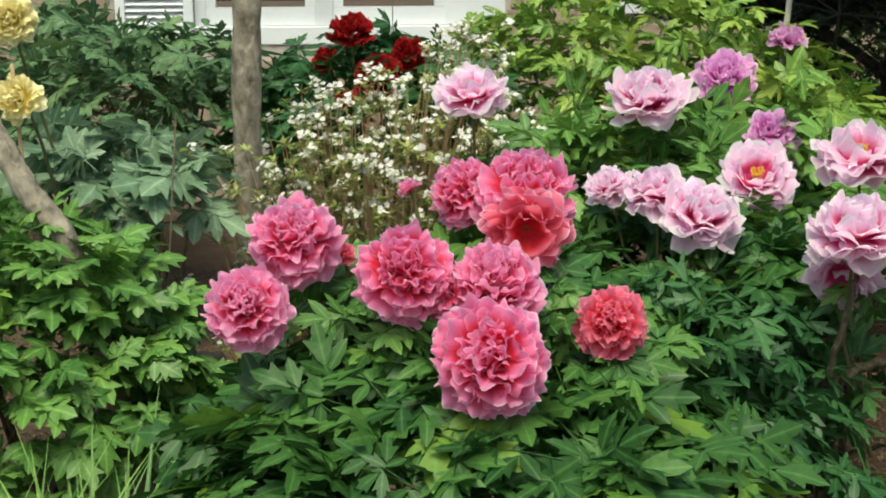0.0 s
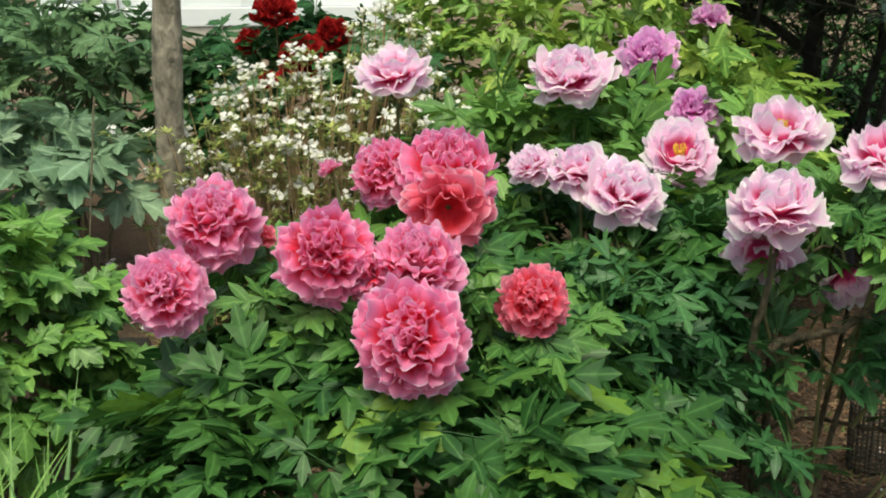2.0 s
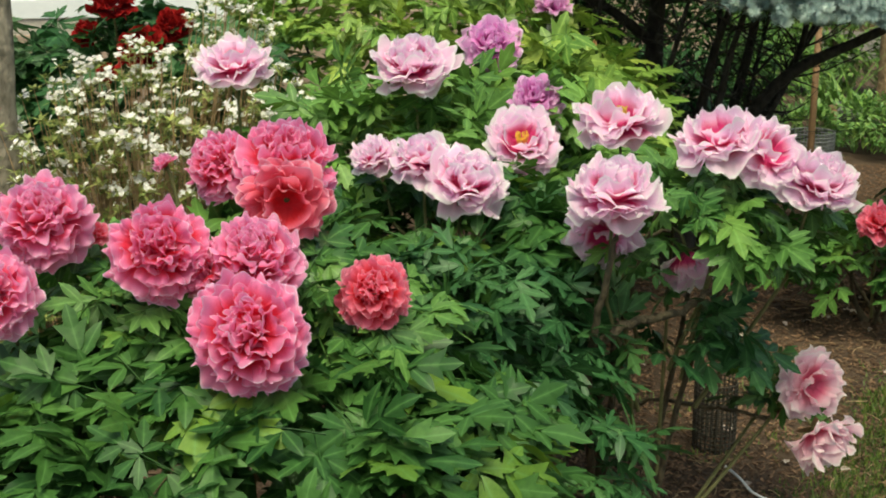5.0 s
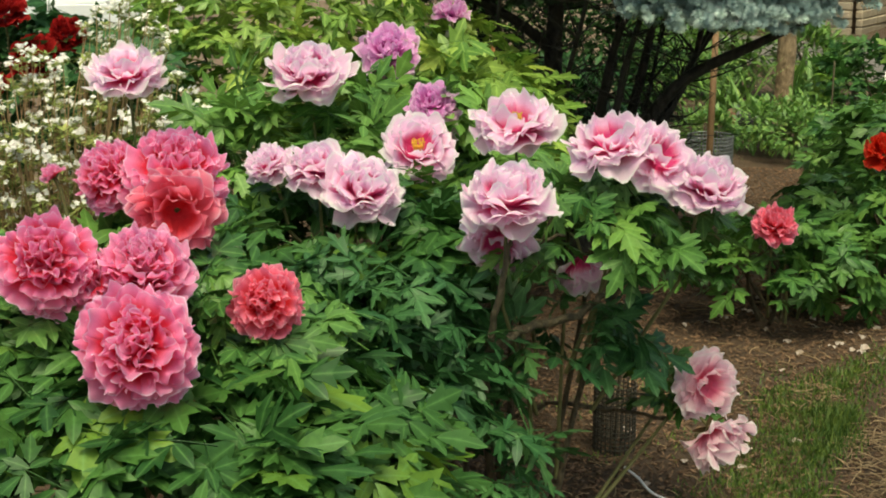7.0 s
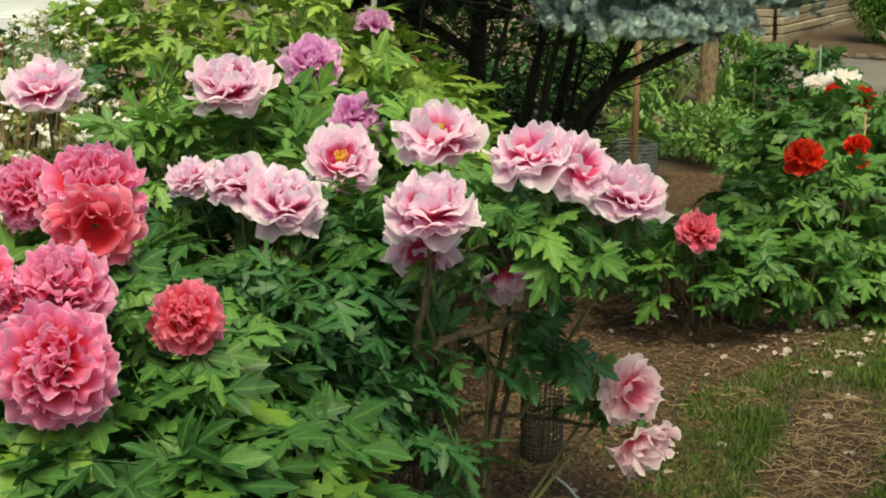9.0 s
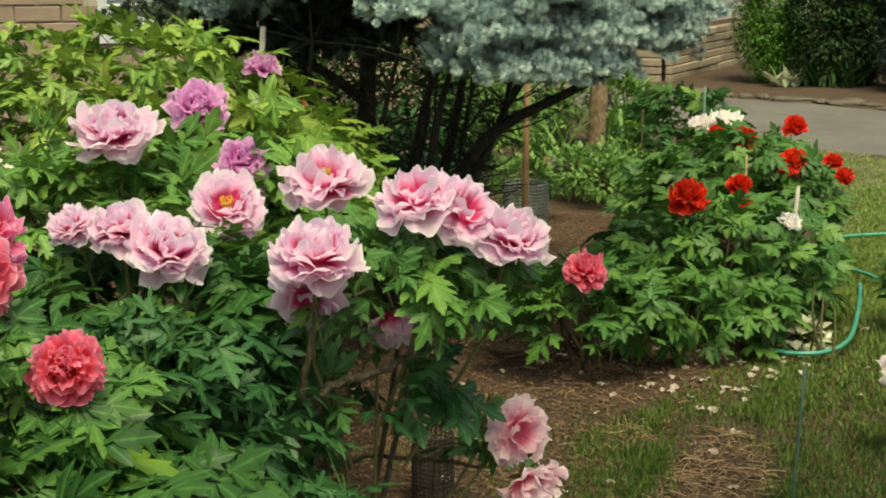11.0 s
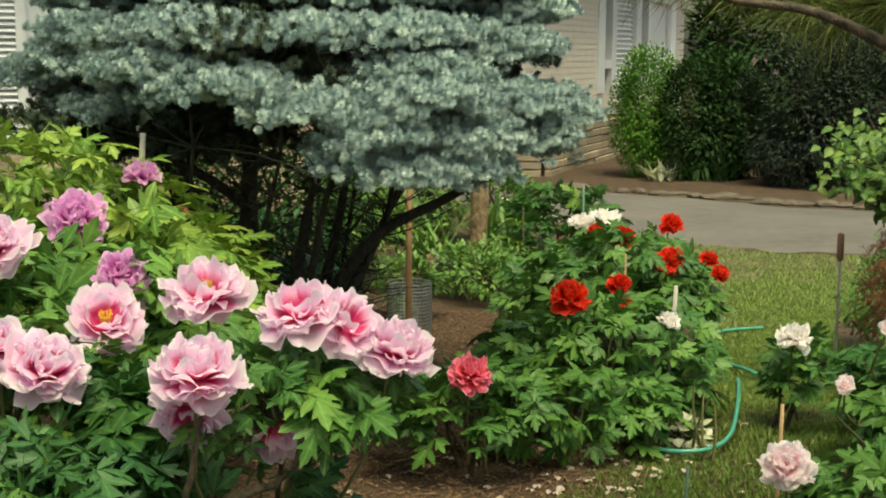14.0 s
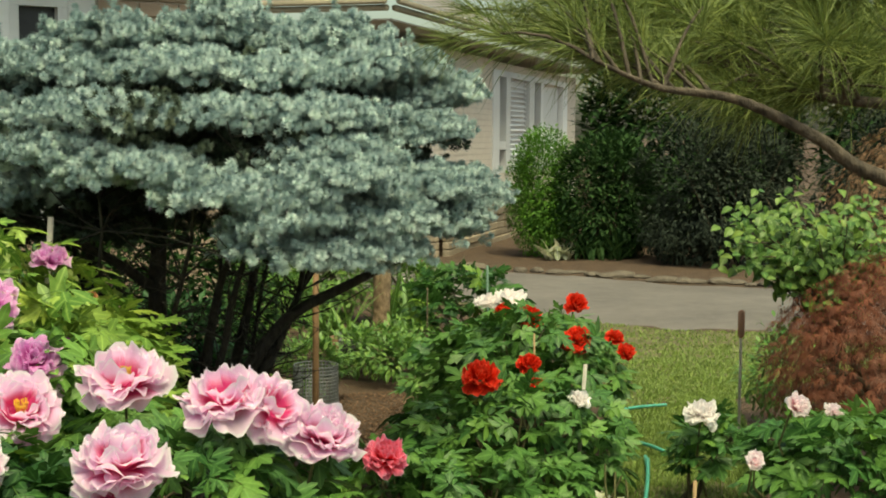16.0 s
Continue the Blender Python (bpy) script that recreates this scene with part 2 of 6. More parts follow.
FASCIA = plain_material("tan_fascia", (0.30, 0.26, 0.19), (0.40, 0.35, 0.26), 4, 0.6)
GLASS = plain_material("dark_window_glass", (0.03, 0.035, 0.045), (0.06, 0.065, 0.08), 1.5, 0.04, 10, 0.02, 0.001)
GLASS.node_tree.nodes["Principled BSDF"].inputs["Specular IOR Level"].default_value = 0.12

# ---- mesh tools ----


class Soup:
    """Collects vertices, faces and per-vertex values for one mesh."""

    def __init__(self):
        self.v, self.f, self.rim, self.rib, self.tone, self.n = [], [], [], [], [], 0

    def add(self, v, f, m=None, rim=None, rib=None, tone=0.0):
        v = np.asarray(v, float)
        if m is not None:
            m = np.array(m)
            v = v @ m[:3, :3].T + m[:3, 3]
        k = len(v)
        self.v.append(v)
        self.f.append(np.asarray(f, np.int64) + self.n)
        self.rim.append(np.zeros(k) if rim is None else np.asarray(rim, float))
        self.rib.append(np.zeros(k) if rib is None else np.asarray(rib, float))
        self.tone.append(np.full(k, tone))
        self.n += k

    def mesh(self, name, mat, smooth=True):
        me = bpy.data.meshes.new(name)
        v = np.concatenate(self.v)
        faces = []
        for f in self.f:
            faces.extend(map(tuple, f.tolist()))
        me.from_pydata(v.tolist(), [], faces)
        for key, val in (("rim", self.rim), ("rib", self.rib), ("tone", self.tone)):
            a = np.concatenate(val)
            if a.any():
                me.attributes.new(key, "FLOAT", "POINT").data.foreach_set("value", a.astype(np.float32))
        if smooth:
            me.polygons.foreach_set("use_smooth", np.ones(len(me.polygons), bool))
        me.materials.append(mat)
        return me


def part(name, data, parent, label="", m=None, kind=""):
    ob = new(name, data)
    ob.parent = parent
    if m is not None:
        ob.matrix_basis = m
    return tagged(ob, label, kind=kind)


def thing(name, at, label, category, group="", kind=""):
    ob = new(name)
    ob.empty_display_size = 0.1
    ob.location = at
    return tagged(ob, label, category, group, kind)


def tube(points, radii, sides=7):
    """A tapered tube along points: vertices and faces."""
    p = np.asarray(points, float)
    r = np.broadcast_to(np.asarray(radii, float), (len(p),))
    d = np.gradient(p, axis=0)
    d /= np.linalg.norm(d, axis=1)[:, None] + 1e-9
    ref = np.array((0.31, 0.17, 0.93)) if abs(d[0, 2]) < 0.9 else np.array((1.0, 0.2, 0.1))
    a = np.cross(d, ref)
    a /= np.linalg.norm(a, axis=1)[:, None] + 1e-9
    b = np.cross(d, a)
    t = np.linspace(0, 2 * np.pi, sides, endpoint=False)
    v = (p[:, None] + r[:, None, None] * (np.cos(t)[None, :, None] * a[:, None] + np.sin(t)[None, :, None] * b[:, None])).reshape(-1, 3)
    f = [(i * sides + j, i * sides + (j + 1) % sides, (i + 1) * sides + (j + 1) % sides, (i + 1) * sides + j) for i in range(len(p) - 1) for j in range(sides)]
    return v, f


def tube_mesh(name, points, radii, mat, sides=7):
    s = Soup()
    s.add(*tube(points, radii, sides))
    return s.mesh(name, mat)


def bend(a, b, sag=0.0, side=(0, 0, 0), n=8):
    """A gently bowed line from a to b."""
    t = np.linspace(0, 1, n)[:, None]
    a, b = np.asarray(a, float), np.asarray(b, float)
    return a + (b - a) * t + np.sin(np.pi * t) * (np.array((0, 0, sag)) + np.asarray(side, float))


def smooth_line(points, n=60):
    p = np.array(points, float)
    t = np.arange(len(p))
    u = np.linspace(0, len(p) - 1, n)
    out = []
    for x in u:
        i = min(int(x), len(p) - 2)
        f = x - i
        p0, p1, p2, p3 = p[max(i - 1, 0)], p[i], p[i + 1], p[min(i + 2, len(p) - 1)]
        out.append(0.5 * (2 * p1 + (p2 - p0) * f + (2 * p0 - 5 * p1 + 4 * p2 - p3) * f * f + (3 * p1 - p0 - 3 * p2 + p3) * f ** 3))
    return np.array(out)


BOX_F = ((0, 3, 2, 1), (4, 5, 6, 7), (0, 1, 5, 4), (1, 2, 6, 5), (2, 3, 7, 6), (3, 0, 4, 7))


def box_verts(x0, y0, z0, x1, y1, z1):
    return [(x0, y0, z0), (x1, y0, z0), (x1, y1, z0), (x0, y1, z0), (x0, y0, z1), (x1, y0, z1), (x1, y1, z1), (x0, y1, z1)]


def box_mesh(name, size, mat, bevel=0.006):
    """A box centred at its origin with bevelled edges."""
    bm = bmesh.new()
    bmesh.ops.create_cube(bm, size=1.0)
    bmesh.ops.scale(bm, vec=size, verts=bm.verts)
    if bevel:
        bmesh.ops.bevel(bm, geom=bm.edges[:], offset=min(bevel, min(size) * 0.3), segments=1, affect="EDGES")
    me = bpy.data.meshes.new(name)
    bm.to_mesh(me)
    bm.free()
    me.materials.append(mat)
    return me


def frame_of(origin, along, up, size=1.0):
    """A pose whose y axis points along and whose z axis lies near up."""
    y = Vector(along).normalized()
    x = y.cross(Vector(up))
    if x.length < 1e-4:
        x = y.cross(Vector((1, 0.3, 0)))
    x.normalize()
    z = x.cross(y)
    m = Matrix((x, y, z)).transposed().to_4x4()
    return Matrix.Translation(origin) @ m @ Matrix.Scale(size, 4)


# ---- leaves and petals ----


def blade(length, width, fold=0.25, droop=0.3, seg=4, peak=0.42):
    """One pointed leaflet along +y from the origin: vertices, faces, rib."""
    t = np.linspace(0, 1, seg + 1)
    w = width * 0.5 * np.where(t < peak, np.abs(np.sin(t / peak * np.pi / 2)) ** 0.8, np.abs(np.cos((t - peak) / (1 - peak) * np.pi / 2)) ** 1.25)
    ang = -droop * t
    y = length * np.concatenate(([0], np.cumsum(np.cos(ang[1:]) / seg)))
    z = length * np.concatenate(([0], np.cumsum(np.sin(ang[1:]) / seg)))
    v = np.concatenate((np.stack((-w, y, z + fold * w), 1), np.stack((0 * w, y, z), 1), np.stack((w, y, z + fold * w), 1)))
    n = seg + 1
    f = []
    for i in range(seg):
        f += [(i, n + i, n + i + 1, i + 1), (n + i, 2 * n + i, 2 * n + i + 1, n + i + 1)]
    rib = np.concatenate((np.zeros(n), np.ones(n), np.zeros(n)))
    return v, f, rib


def leaflet(rng, length, broad, deep, lobed=True):
    """One broad leaflet along +y with a pointed tip and two side lobes: vertices, faces, rib."""
    rib_y = np.array((0, 0.15, 0.33, 0.46, 0.56, 0.76, 1.0))
    fold, droop, sag, ph = rng.uniform(0.05, 0.34), rng.uniform(0.05, 0.42), rng.uniform(0.1, 0.5), rng.uniform(0, 6.28)
    v = [(0, y, 0) for y in rib_y]
    for side in (-1, 1):
        k = rng.uniform(0.75, 1.1) if lobed else 0.0
        edge = ((0.015, 0), (0.14, 0.13), (0.235, 0.34), (0.24 + 0.14 * k, 0.50 + 0.13 * k), (0.245 - 0.075 * k * deep, 0.60 - 0.03 * k), (0.155, 0.78), (0.0, 1.0))
        v += [(side * x * broad * rng.uniform(0.93, 1.07), y + rng.uniform(-0.015, 0.015), 0) for x, y in edge[:-1]]
    v = np.array(v)
    x, y = v[:, 0], v[:, 1]
    ax = np.abs(x)
    z = fold * ax - sag * ax ** 2 * 1.6 - droop * y ** 2 * 0.6 + 0.03 * np.sin(8 * y + ph + 2 * x) * (0.3 + ax)
    v = np.stack((x * (1 - 0.25 * fold), y * (1 - 0.12 * droop), z), 1) * length
    f = []
    for e0, flip in ((7, True), (13, False)):
        for i in range(5):
            for q in ((i, e0 + i, e0 + i + 1), (i, e0 + i + 1, i + 1)):
                f.append(q[::-1] if flip else q)
        f.append((6, e0 + 5, 5) if flip else (5, e0 + 5, 6))
    rib = np.concatenate((np.ones(7), np.zeros(12)))
    return v, f, rib


def peony_leaf(rng, broad=1.0, deep=1.0):
    """A twice-divided tree peony leaf of unit length along +y."""
    s = Soup()
    v, f = tube([(0, 0, 0), (0, 0.25, 0.01), (0, 0.5, 0)], [0.0096, 0.009, 0.006], 3)
    s.add(v, [t for q in f for t in ((q[0], q[1], q[2]), (q[0], q[2], q[3]))], rib=np.full(9, 0.6))
    for y0, yaw, k in ((0.50, 0.0, 1.0), (0.32, 64.0, 0.9), (0.32, -64.0, 0.9)):
        g = pose(0, y0, 0, rng.uniform(-16, 8), rng.uniform(-16, 16), yaw + rng.uniform(-9, 9))
        for yaw2, k2, off in ((0.0, 1.0, 0.10), (56.0, 0.78, 0.04), (-56.0, 0.78, 0.04)):
            ln = 0.44 * k * k2 * rng.uniform(0.88, 1.15)
            m = g @ pose(0, off * k, 0, rng.uniform(-16, 6), rng.uniform(-20, 20), yaw2 + rng.uniform(-10, 10))
            v, f, rib = leaflet(rng, ln, broad * (1.0 if yaw2 == 0 else 0.9), deep, yaw2 == 0.0 or rng.random() < 0.55)
            s.add(v, f, m, rib=rib)
    return s


def petal(rng, width=0.9, cup=0.35, curl=0.6, ruffle=0.08, nu=11, notch=0.08):
    """A fan-shaped petal of unit length along +y, inner face up: vertices, faces, rim."""
    u = np.linspace(-1, 1, nu)
    t = np.array((0, 0.24, 0.46, 0.66, 0.82, 0.92, 0.97, 1.0))
    U, T = np.meshgrid(u, t)
    ph = [rng.uniform(0, 6.28) for k in range(5)]
    prof = 0.16 + 0.84 * np.sin(np.clip(T / 0.85, 0, 1) * np.pi / 2)
    X = 0.5 * width * prof * np.sin(U * np.pi / 2)
    edge = 1 - 0.25 * np.abs(U) ** 3.0 - T ** 4 * (notch * (0.5 + 0.5 * np.sin(4.0 * U + ph[0])) + 0.05 * (1 - np.abs(np.sin(7.5 * U + ph[4]))) + 0.035 * np.sin(13.0 * U + ph[1]))
    S = T * edge
    ang = curl * S ** 1.3
    Y = np.cumsum(np.vstack((0 * ang[:1], np.cos(ang[1:]) * np.diff(S, axis=0))), axis=0)
    Z = np.cumsum(np.vstack((0 * ang[:1], np.sin(ang[1:]) * np.diff(S, axis=0))), axis=0)
    Z = Z + cup * (X ** 2) * 2.0 + ruffle * T ** 2 * (np.sin(3.4 * U + ph[1]) * 0.8 + 0.7 * np.sin(7.5 * U + ph[2])) + 0.03 * np.sin(5 * T + ph[3]) * U
    Y = Y + ruffle * 0.5 * T ** 2 * np.sin(6 * U + ph[2])
    v = np.stack((X, Y, Z), -1).reshape(-1, 3)
    nv = len(t)
    f = [(j * nu + i, j * nu + i + 1, (j + 1) * nu + i + 1, (j + 1) * nu + i) for j in range(nv - 1) for i in range(nu - 1)]
    rim = 0.74 * T ** 1.1 + 0.36 * np.maximum(T, np.abs(U) * np.clip(T * 1.6, 0, 1)) ** 26
    return v, f, rim.reshape(-1)


# rows of a bloom: lift above the horizontal, number, length, template, and where the row is set (out, up)
DOUBLE = ((-22, 10, 0.60, 0, 0.37, 0.09), (-6, 13, 0.56, 1, 0.44, 0.26), (13, 14, 0.52, 1, 0.44, 0.43), (32, 13, 0.50, 1, 0.38, 0.58), (52, 11, 0.48, 2, 0.26, 0.70), (70, 8, 0.46, 2, 0.14, 0.78), (84, 4, 0.45, 2, 0.02, 0.79), (48, 8, 0.66, 1, 0.10, 0.30), (8, 8, 0.80, 0, 0.10, 0.20), (76, 7, 0.62, 1, 0.06, 0.30))
SEMI = ((-4, 7, 1.0, 0, 0.05, 0.0), (12, 8, 0.95, 0, 0.08, 0.02), (30, 9, 0.80, 0, 0.14, 0.06), (48, 9, 0.66, 1, 0.22, 0.12), (64, 8, 0.58, 2, 0.22, 0.2), (80, 6, 0.52, 2, 0.10, 0.26))
OPEN = ((-6, 7, 1.0, 0, 0.06, 0.0), (8, 8, 0.96, 0, 0.10, 0.02), (24, 8, 0.84, 0, 0.14, 0.04), (44, 8, 0.66, 1, 0.22, 0.08))
BALL = ((2, 7, 0.85, 0, 0.12, 0.0), (24, 8, 0.74, 1, 0.26, 0.08), (46, 8, 0.60, 1, 0.36, 0.24), (62, 7, 0.52, 2, 0.32, 0.40), (78, 6, 0.48, 2, 0.16, 0.50), (88, 4, 0.46, 2, 0.03, 0.46), (66, 5, 0.46, 1, 0.12, 0.28))
SIDE = ((24, 6, 1.0, 0, 0.06, 0.0), (42, 6, 0.98, 1, 0.08, 0.0), (58, 5, 0.92, 1, 0.1, 0.02), (74, 5, 0.85, 2, 0.08, 0.04))
PETALS = {}


def petal_set(mat, fluffy):
    key = (mat.name, fluffy)
    if key not in PETALS:
        rng = random.Random(len(PETALS) + 5)
        made = []
        for inner in (0, 1, 2):
            row = []
            for k in range(4):
                if fluffy:
                    v, f, rim = petal(rng, (1.12, 1.0, 0.95)[inner], (0.02, 0.12, 0.2)[inner], (-0.6, -0.3, 0.0)[inner] + 0.3 * k, (0.11, 0.19, 0.22)[inner], 17, (0.10, 0.16, 0.18)[inner])
                else:
                    v, f, rim = petal(rng, (1.2, 1.18, 1.1)[inner], (0.12, 0.25, 0.35)[inner], (-0.5, -0.1, 0.1)[inner] + 0.32 * k, (0.17, 0.17, 0.17)[inner], 15, 0.15)
                s = Soup()
                s.add(v, f, rim=rim)
                row.append((s, s.mesh("petal", mat)))
            made.append(row)
        PETALS[key] = made
    return PETALS[key]


def flower(parent, at, axis, diameter, mat, rows, seed, label, fluffy=False, pieces=True, eye=False, flat=1.0):
    """A bloom on its thing. Near blooms have each petal as a piece; far ones are one mesh."""
    rng = random.Random(seed)
    m = Matrix.Translation(at) @ Vector((0, 0, 1)).rotation_difference(Vector(axis).normalized()).to_matrix().to_4x4() @ pose(0, 0, 0, 0, 0, rng.uniform(0, 360)) @ Matrix.Diagonal((1, 1, flat, 1))
    r = diameter * 0.52
    sets = petal_set(mat, fluffy)
    poses = []
    for lift, n, k, inner, out, up in rows:
        a0 = rng.uniform(0, 360)
        for i in range(n):
            a = a0 + 360 * i / n + rng.uniform(-0.25, 0.25) * 360 / n
            q = pose(0, 0, 0, 0, 0, a) @ pose(0, r * out, r * up, lift + rng.uniform(-11, 11) * (1 + 0.3 * inner), rng.uniform(-18, 18) * (1 + 0.4 * inner), rng.uniform(-12, 12) * (1 + 0.4 * inner))
            poses.append((q @ Matrix.Scale(r * k * rng.uniform(0.82, 1.12), 4), inner, rng.randrange(4)))
    core = Soup()
    for i in range(5):
        v, f, rib = blade(r * 0.55, r * 0.25, 0.2, -0.5, 3)
        core.add(v, f, pose(0, 0, -r * 0.05, -25, 0, 72 * i))
    core.add(*tube([(0, 0, -r * 0.16), (0, 0, -r * 0.02)], [r * 0.05, r * 0.16], 8))
    if pieces:
        base = part("flower", core.mesh("flower_base", STEM), parent, label, m)
        for q, inner, k in poses:
            part("petal", sets[inner][k][1], base, m=q)
    else:
        s = Soup()
        for q, inner, k in poses:
            src = sets[inner][k][0]
            s.add(src.v[0], src.f[0], q, rim=src.rim[0])
        base = part("flower", s.mesh("flower", mat), parent, label, m)
        part("sepal", core.mesh("sepal", STEM), base)
    if eye:
        s = Soup()
        for i in range(46):
            a, b = rng.uniform(0, 6.28), r * 0.14 * math.sqrt(rng.random())
            p = (b * math.cos(a), b * math.sin(a), r * 0.12)
            tip = (p[0] * 1.25, p[1] * 1.25, r * rng.uniform(0.26, 0.36))
            s.add(*tube([p, tip, (tip[0], tip[1], tip[2] + r * 0.05)], [r * 0.008, r * 0.012, r * 0.028], 4))
        part("stamen", s.mesh("stamen", STAMEN), base, "golden yellow stamens", kind="stuff")
    return base


LEAVES = {}


def leaf_set(mat, kind):
    key = (mat.name, kind)
    if key not in LEAVES:
        rng = random.Random(31 + len(LEAVES))
        broad, deep = {"broad": (0.92, 1.0), "fern": (0.72, 2.0), "plain": (1.2, 0.9)}[kind]
        row = []
        for k in range(6):
            s = peony_leaf(rng, broad, deep)
            row.append((s, s.mesh("leaf", mat)))
        LEAVES[key] = row
    return LEAVES[key]


def foliage(parent, centre, radii, count, size, mat, kind, seed, pieces=150, low=-0.35, shell=0.55):
    """Leaves over a mound, those towards the viewer's side as pieces, the others as one mesh."""
    rng = random.Random(seed)
    sets = leaf_set(mat, kind)
    made = []
    for i in range(count):
        while True:
            d = Vector((rng.gauss(0, 1), rng.gauss(0, 1), rng.gauss(0, 1))).normalized()
            if d.z > low:
                break
        k = shell + (1.04 - shell) * rng.random() ** 0.5
        p = Vector((centre[0] + d.x * radii[0] * k, centre[1] + d.y * radii[1] * k, centre[2] + d.z * radii[2] * k))
        if p.z < 0.04:
            continue
        out = Vector((d.x, d.y, -0.12 + 0.35 * d.z)) + Vector((rng.gauss(0, 0.42), rng.gauss(0, 0.42), rng.gauss(0, 0.28)))
        up = Vector((d.x * 0.5, d.y * 0.5, 0.8)) + Vector((rng.gauss(0, 0.38), rng.gauss(0, 0.38), 0))
        sz = size * rng.uniform(0.72, 1.2)
        out.normalize()
        made.append((frame_of(p - out * sz * 0.45, out, up, sz), rng.randrange(6), rng.random(), p.y))
    made.sort(key=lambda e: e[3])
    for m, k, tone, _ in made[:pieces]:
        part("leaf", sets[k][1], parent, m=m)
    rest = made[pieces:]
    if rest:
        s = Soup()
        for m, k, tone, _ in rest:
            src = sets[k][0]
            mm = np.array(m)
            v = np.concatenate(src.v)
            f4 = np.concatenate([f for f in src.f])
            s.add(v, f4, mm, rib=np.concatenate(src.rib), tone=tone)
        part("foliage", s.mesh("foliage", mat), parent, kind="stuff")


def woody_stems(parent, targets, seed, radius=0.009, base=0.10):
    rng = random.Random(seed)
    for tgt in targets:
        a = rng.uniform(0, 6.28)
        foot = (base * rng.random() * math.cos(a), base * rng.random() * math.sin(a), -0.02)
        pts = bend(foot, tgt, 0.05, (rng.uniform(-0.06, 0.06), rng.uniform(-0.06, 0.06), 0), 9)
        part("stem", tube_mesh("stem", pts, np.linspace(radius, radius * 0.45, 9), WOOD_STEM), parent)


def peony_bush(at, label, centre, radii, count, size, mat, kind, seed, blooms=(), pieces=150, group="peony bushes", low=-0.35, stems=5, petals_apart=True, category="peony bush"):
    """A tree peony. at: its foot; centre: of its mound, over the foot; blooms: place, axis, diameter, petals, rows, fluffy, eye, label."""
    bush = thing("peony_bush", at, label, category, group)
    foliage(bush, centre, radii, count, size, mat, kind, seed, pieces, low)
    rng = random.Random(seed + 1)
    targets = []
    for i in range(stems):
        a, h = rng.uniform(0, 6.28), rng.uniform(0.2, 0.6)
        targets.append((centre[0] + radii[0] * 0.6 * math.cos(a), centre[1] + radii[1] * 0.6 * math.sin(a), centre[2] + radii[2] * h))
    for i, (p, axis, dia, pm, rows, fluffy, eye, text) in enumerate(blooms):
        q = Vector(p) - Vector(at)
        ax = Vector(axis).normalized()
        flower(bush, q, axis, dia, pm, rows, seed * 50 + i, text, fluffy, petals_apart, eye)
        mid = q - ax * dia * 0.9 + Vector((0, 0, -0.08))
        foot = Vector((centre[0] * 0.4 + q.x * 0.3, centre[1] * 0.4 + q.y * 0.3, max(0.05, q.z - 0.55)))
        pts = [tuple(q - ax * dia * 0.06), tuple(q - ax * dia * 0.35 + Vector((0, 0, -0.01))), tuple(mid), tuple((mid + foot) / 2), tuple(foot)]
        part("flower_stem", tube_mesh("flower_stem", pts, [0.004, 0.004, 0.0045, 0.005, 0.006], STEM, 6), bush)
    woody_stems(bush, targets, seed + 2)
    return bush

# ---- ground ----


def lift(x, y):
    """Height of the ground."""
    return 0.02 * math.sin(1.7 * x + 0.6) * math.sin(1.3 * y) + 0.012 * noise.noise((x * 2.5, y * 2.5, 0.0))


def sheet(name, xs, ys, mat, up=0.0, keep=None):
    v, index, f = [], {}, []
    for j, y in enumerate(ys):
        for i, x in enumerate(xs):
            near = max(abs(x), abs(y - 8)) < 24
            index[i, j] = len(v)
            v.append((x, y, (lift(x, y) if near else 0.0) + up))
    for j in range(len(ys) - 1):
        for i in range(len(xs) - 1):
            if keep is None or keep((xs[i] + xs[i + 1]) / 2, (ys[j] + ys[j + 1]) / 2):
                f.append((index[i, j], index[i + 1, j], index[i + 1, j + 1], index[i, j + 1]))
    me = bpy.data.meshes.new(name)
    me.from_pydata(v, [], f)
    me.polygons.foreach_set("use_smooth", np.ones(len(f), bool))
    me.materials.append(mat)
    return me


wide = np.array((-600, -200, -80, -40, -24))
fine_x, fine_y = np.linspace(-16, 16, 161), np.linspace(-8, 24, 161)
ground = new("ground", sheet("ground", np.concatenate((wide, fine_x, -wide[::-1])), np.concatenate((wide, fine_y, (30, 60, 200, 600))), SOIL))
tagged(ground, "brown mulch and bare garden soil", "ground", kind="structure")


def left_edge(y):
    return float(np.interp(y, (3.0, 3.43, 3.96, 4.26, 4.6, 4.86, 6.2, 8.0, 11.5, 13), (0.12, 0.20, 0.33, 0.50, 0.78, 0.96, 1.70, 2.0, 1.9, 1.2)))


def right_edge(y):
    return float(np.interp(y, (3.0, 4.0, 4.6, 6.0, 7.5, 9.0, 9.8), (1.0, 1.35, 1.6, 2.15, 2.5, 4.5, 9.0)))


def trodden(x, y):
    """Distance from the bare, trodden patch of the lawn: under 1 inside it."""
    return math.hypot((x - 0.68 - 0.28 * (y - 3.72)) / 0.14, (y - 3.72) / 0.42)


def drive_near(x):
    return float(np.interp(x, (-6, 1.24, 2.16, 3.13, 12), (20.0, 13.0, 11.3, 10.25, 7.2)))


def drive_far(x):
    return float(np.interp(x, (-6, 1.0, 2.57, 4.17, 12), (21.0, 16.3, 15.0, 13.7, 9.6)))


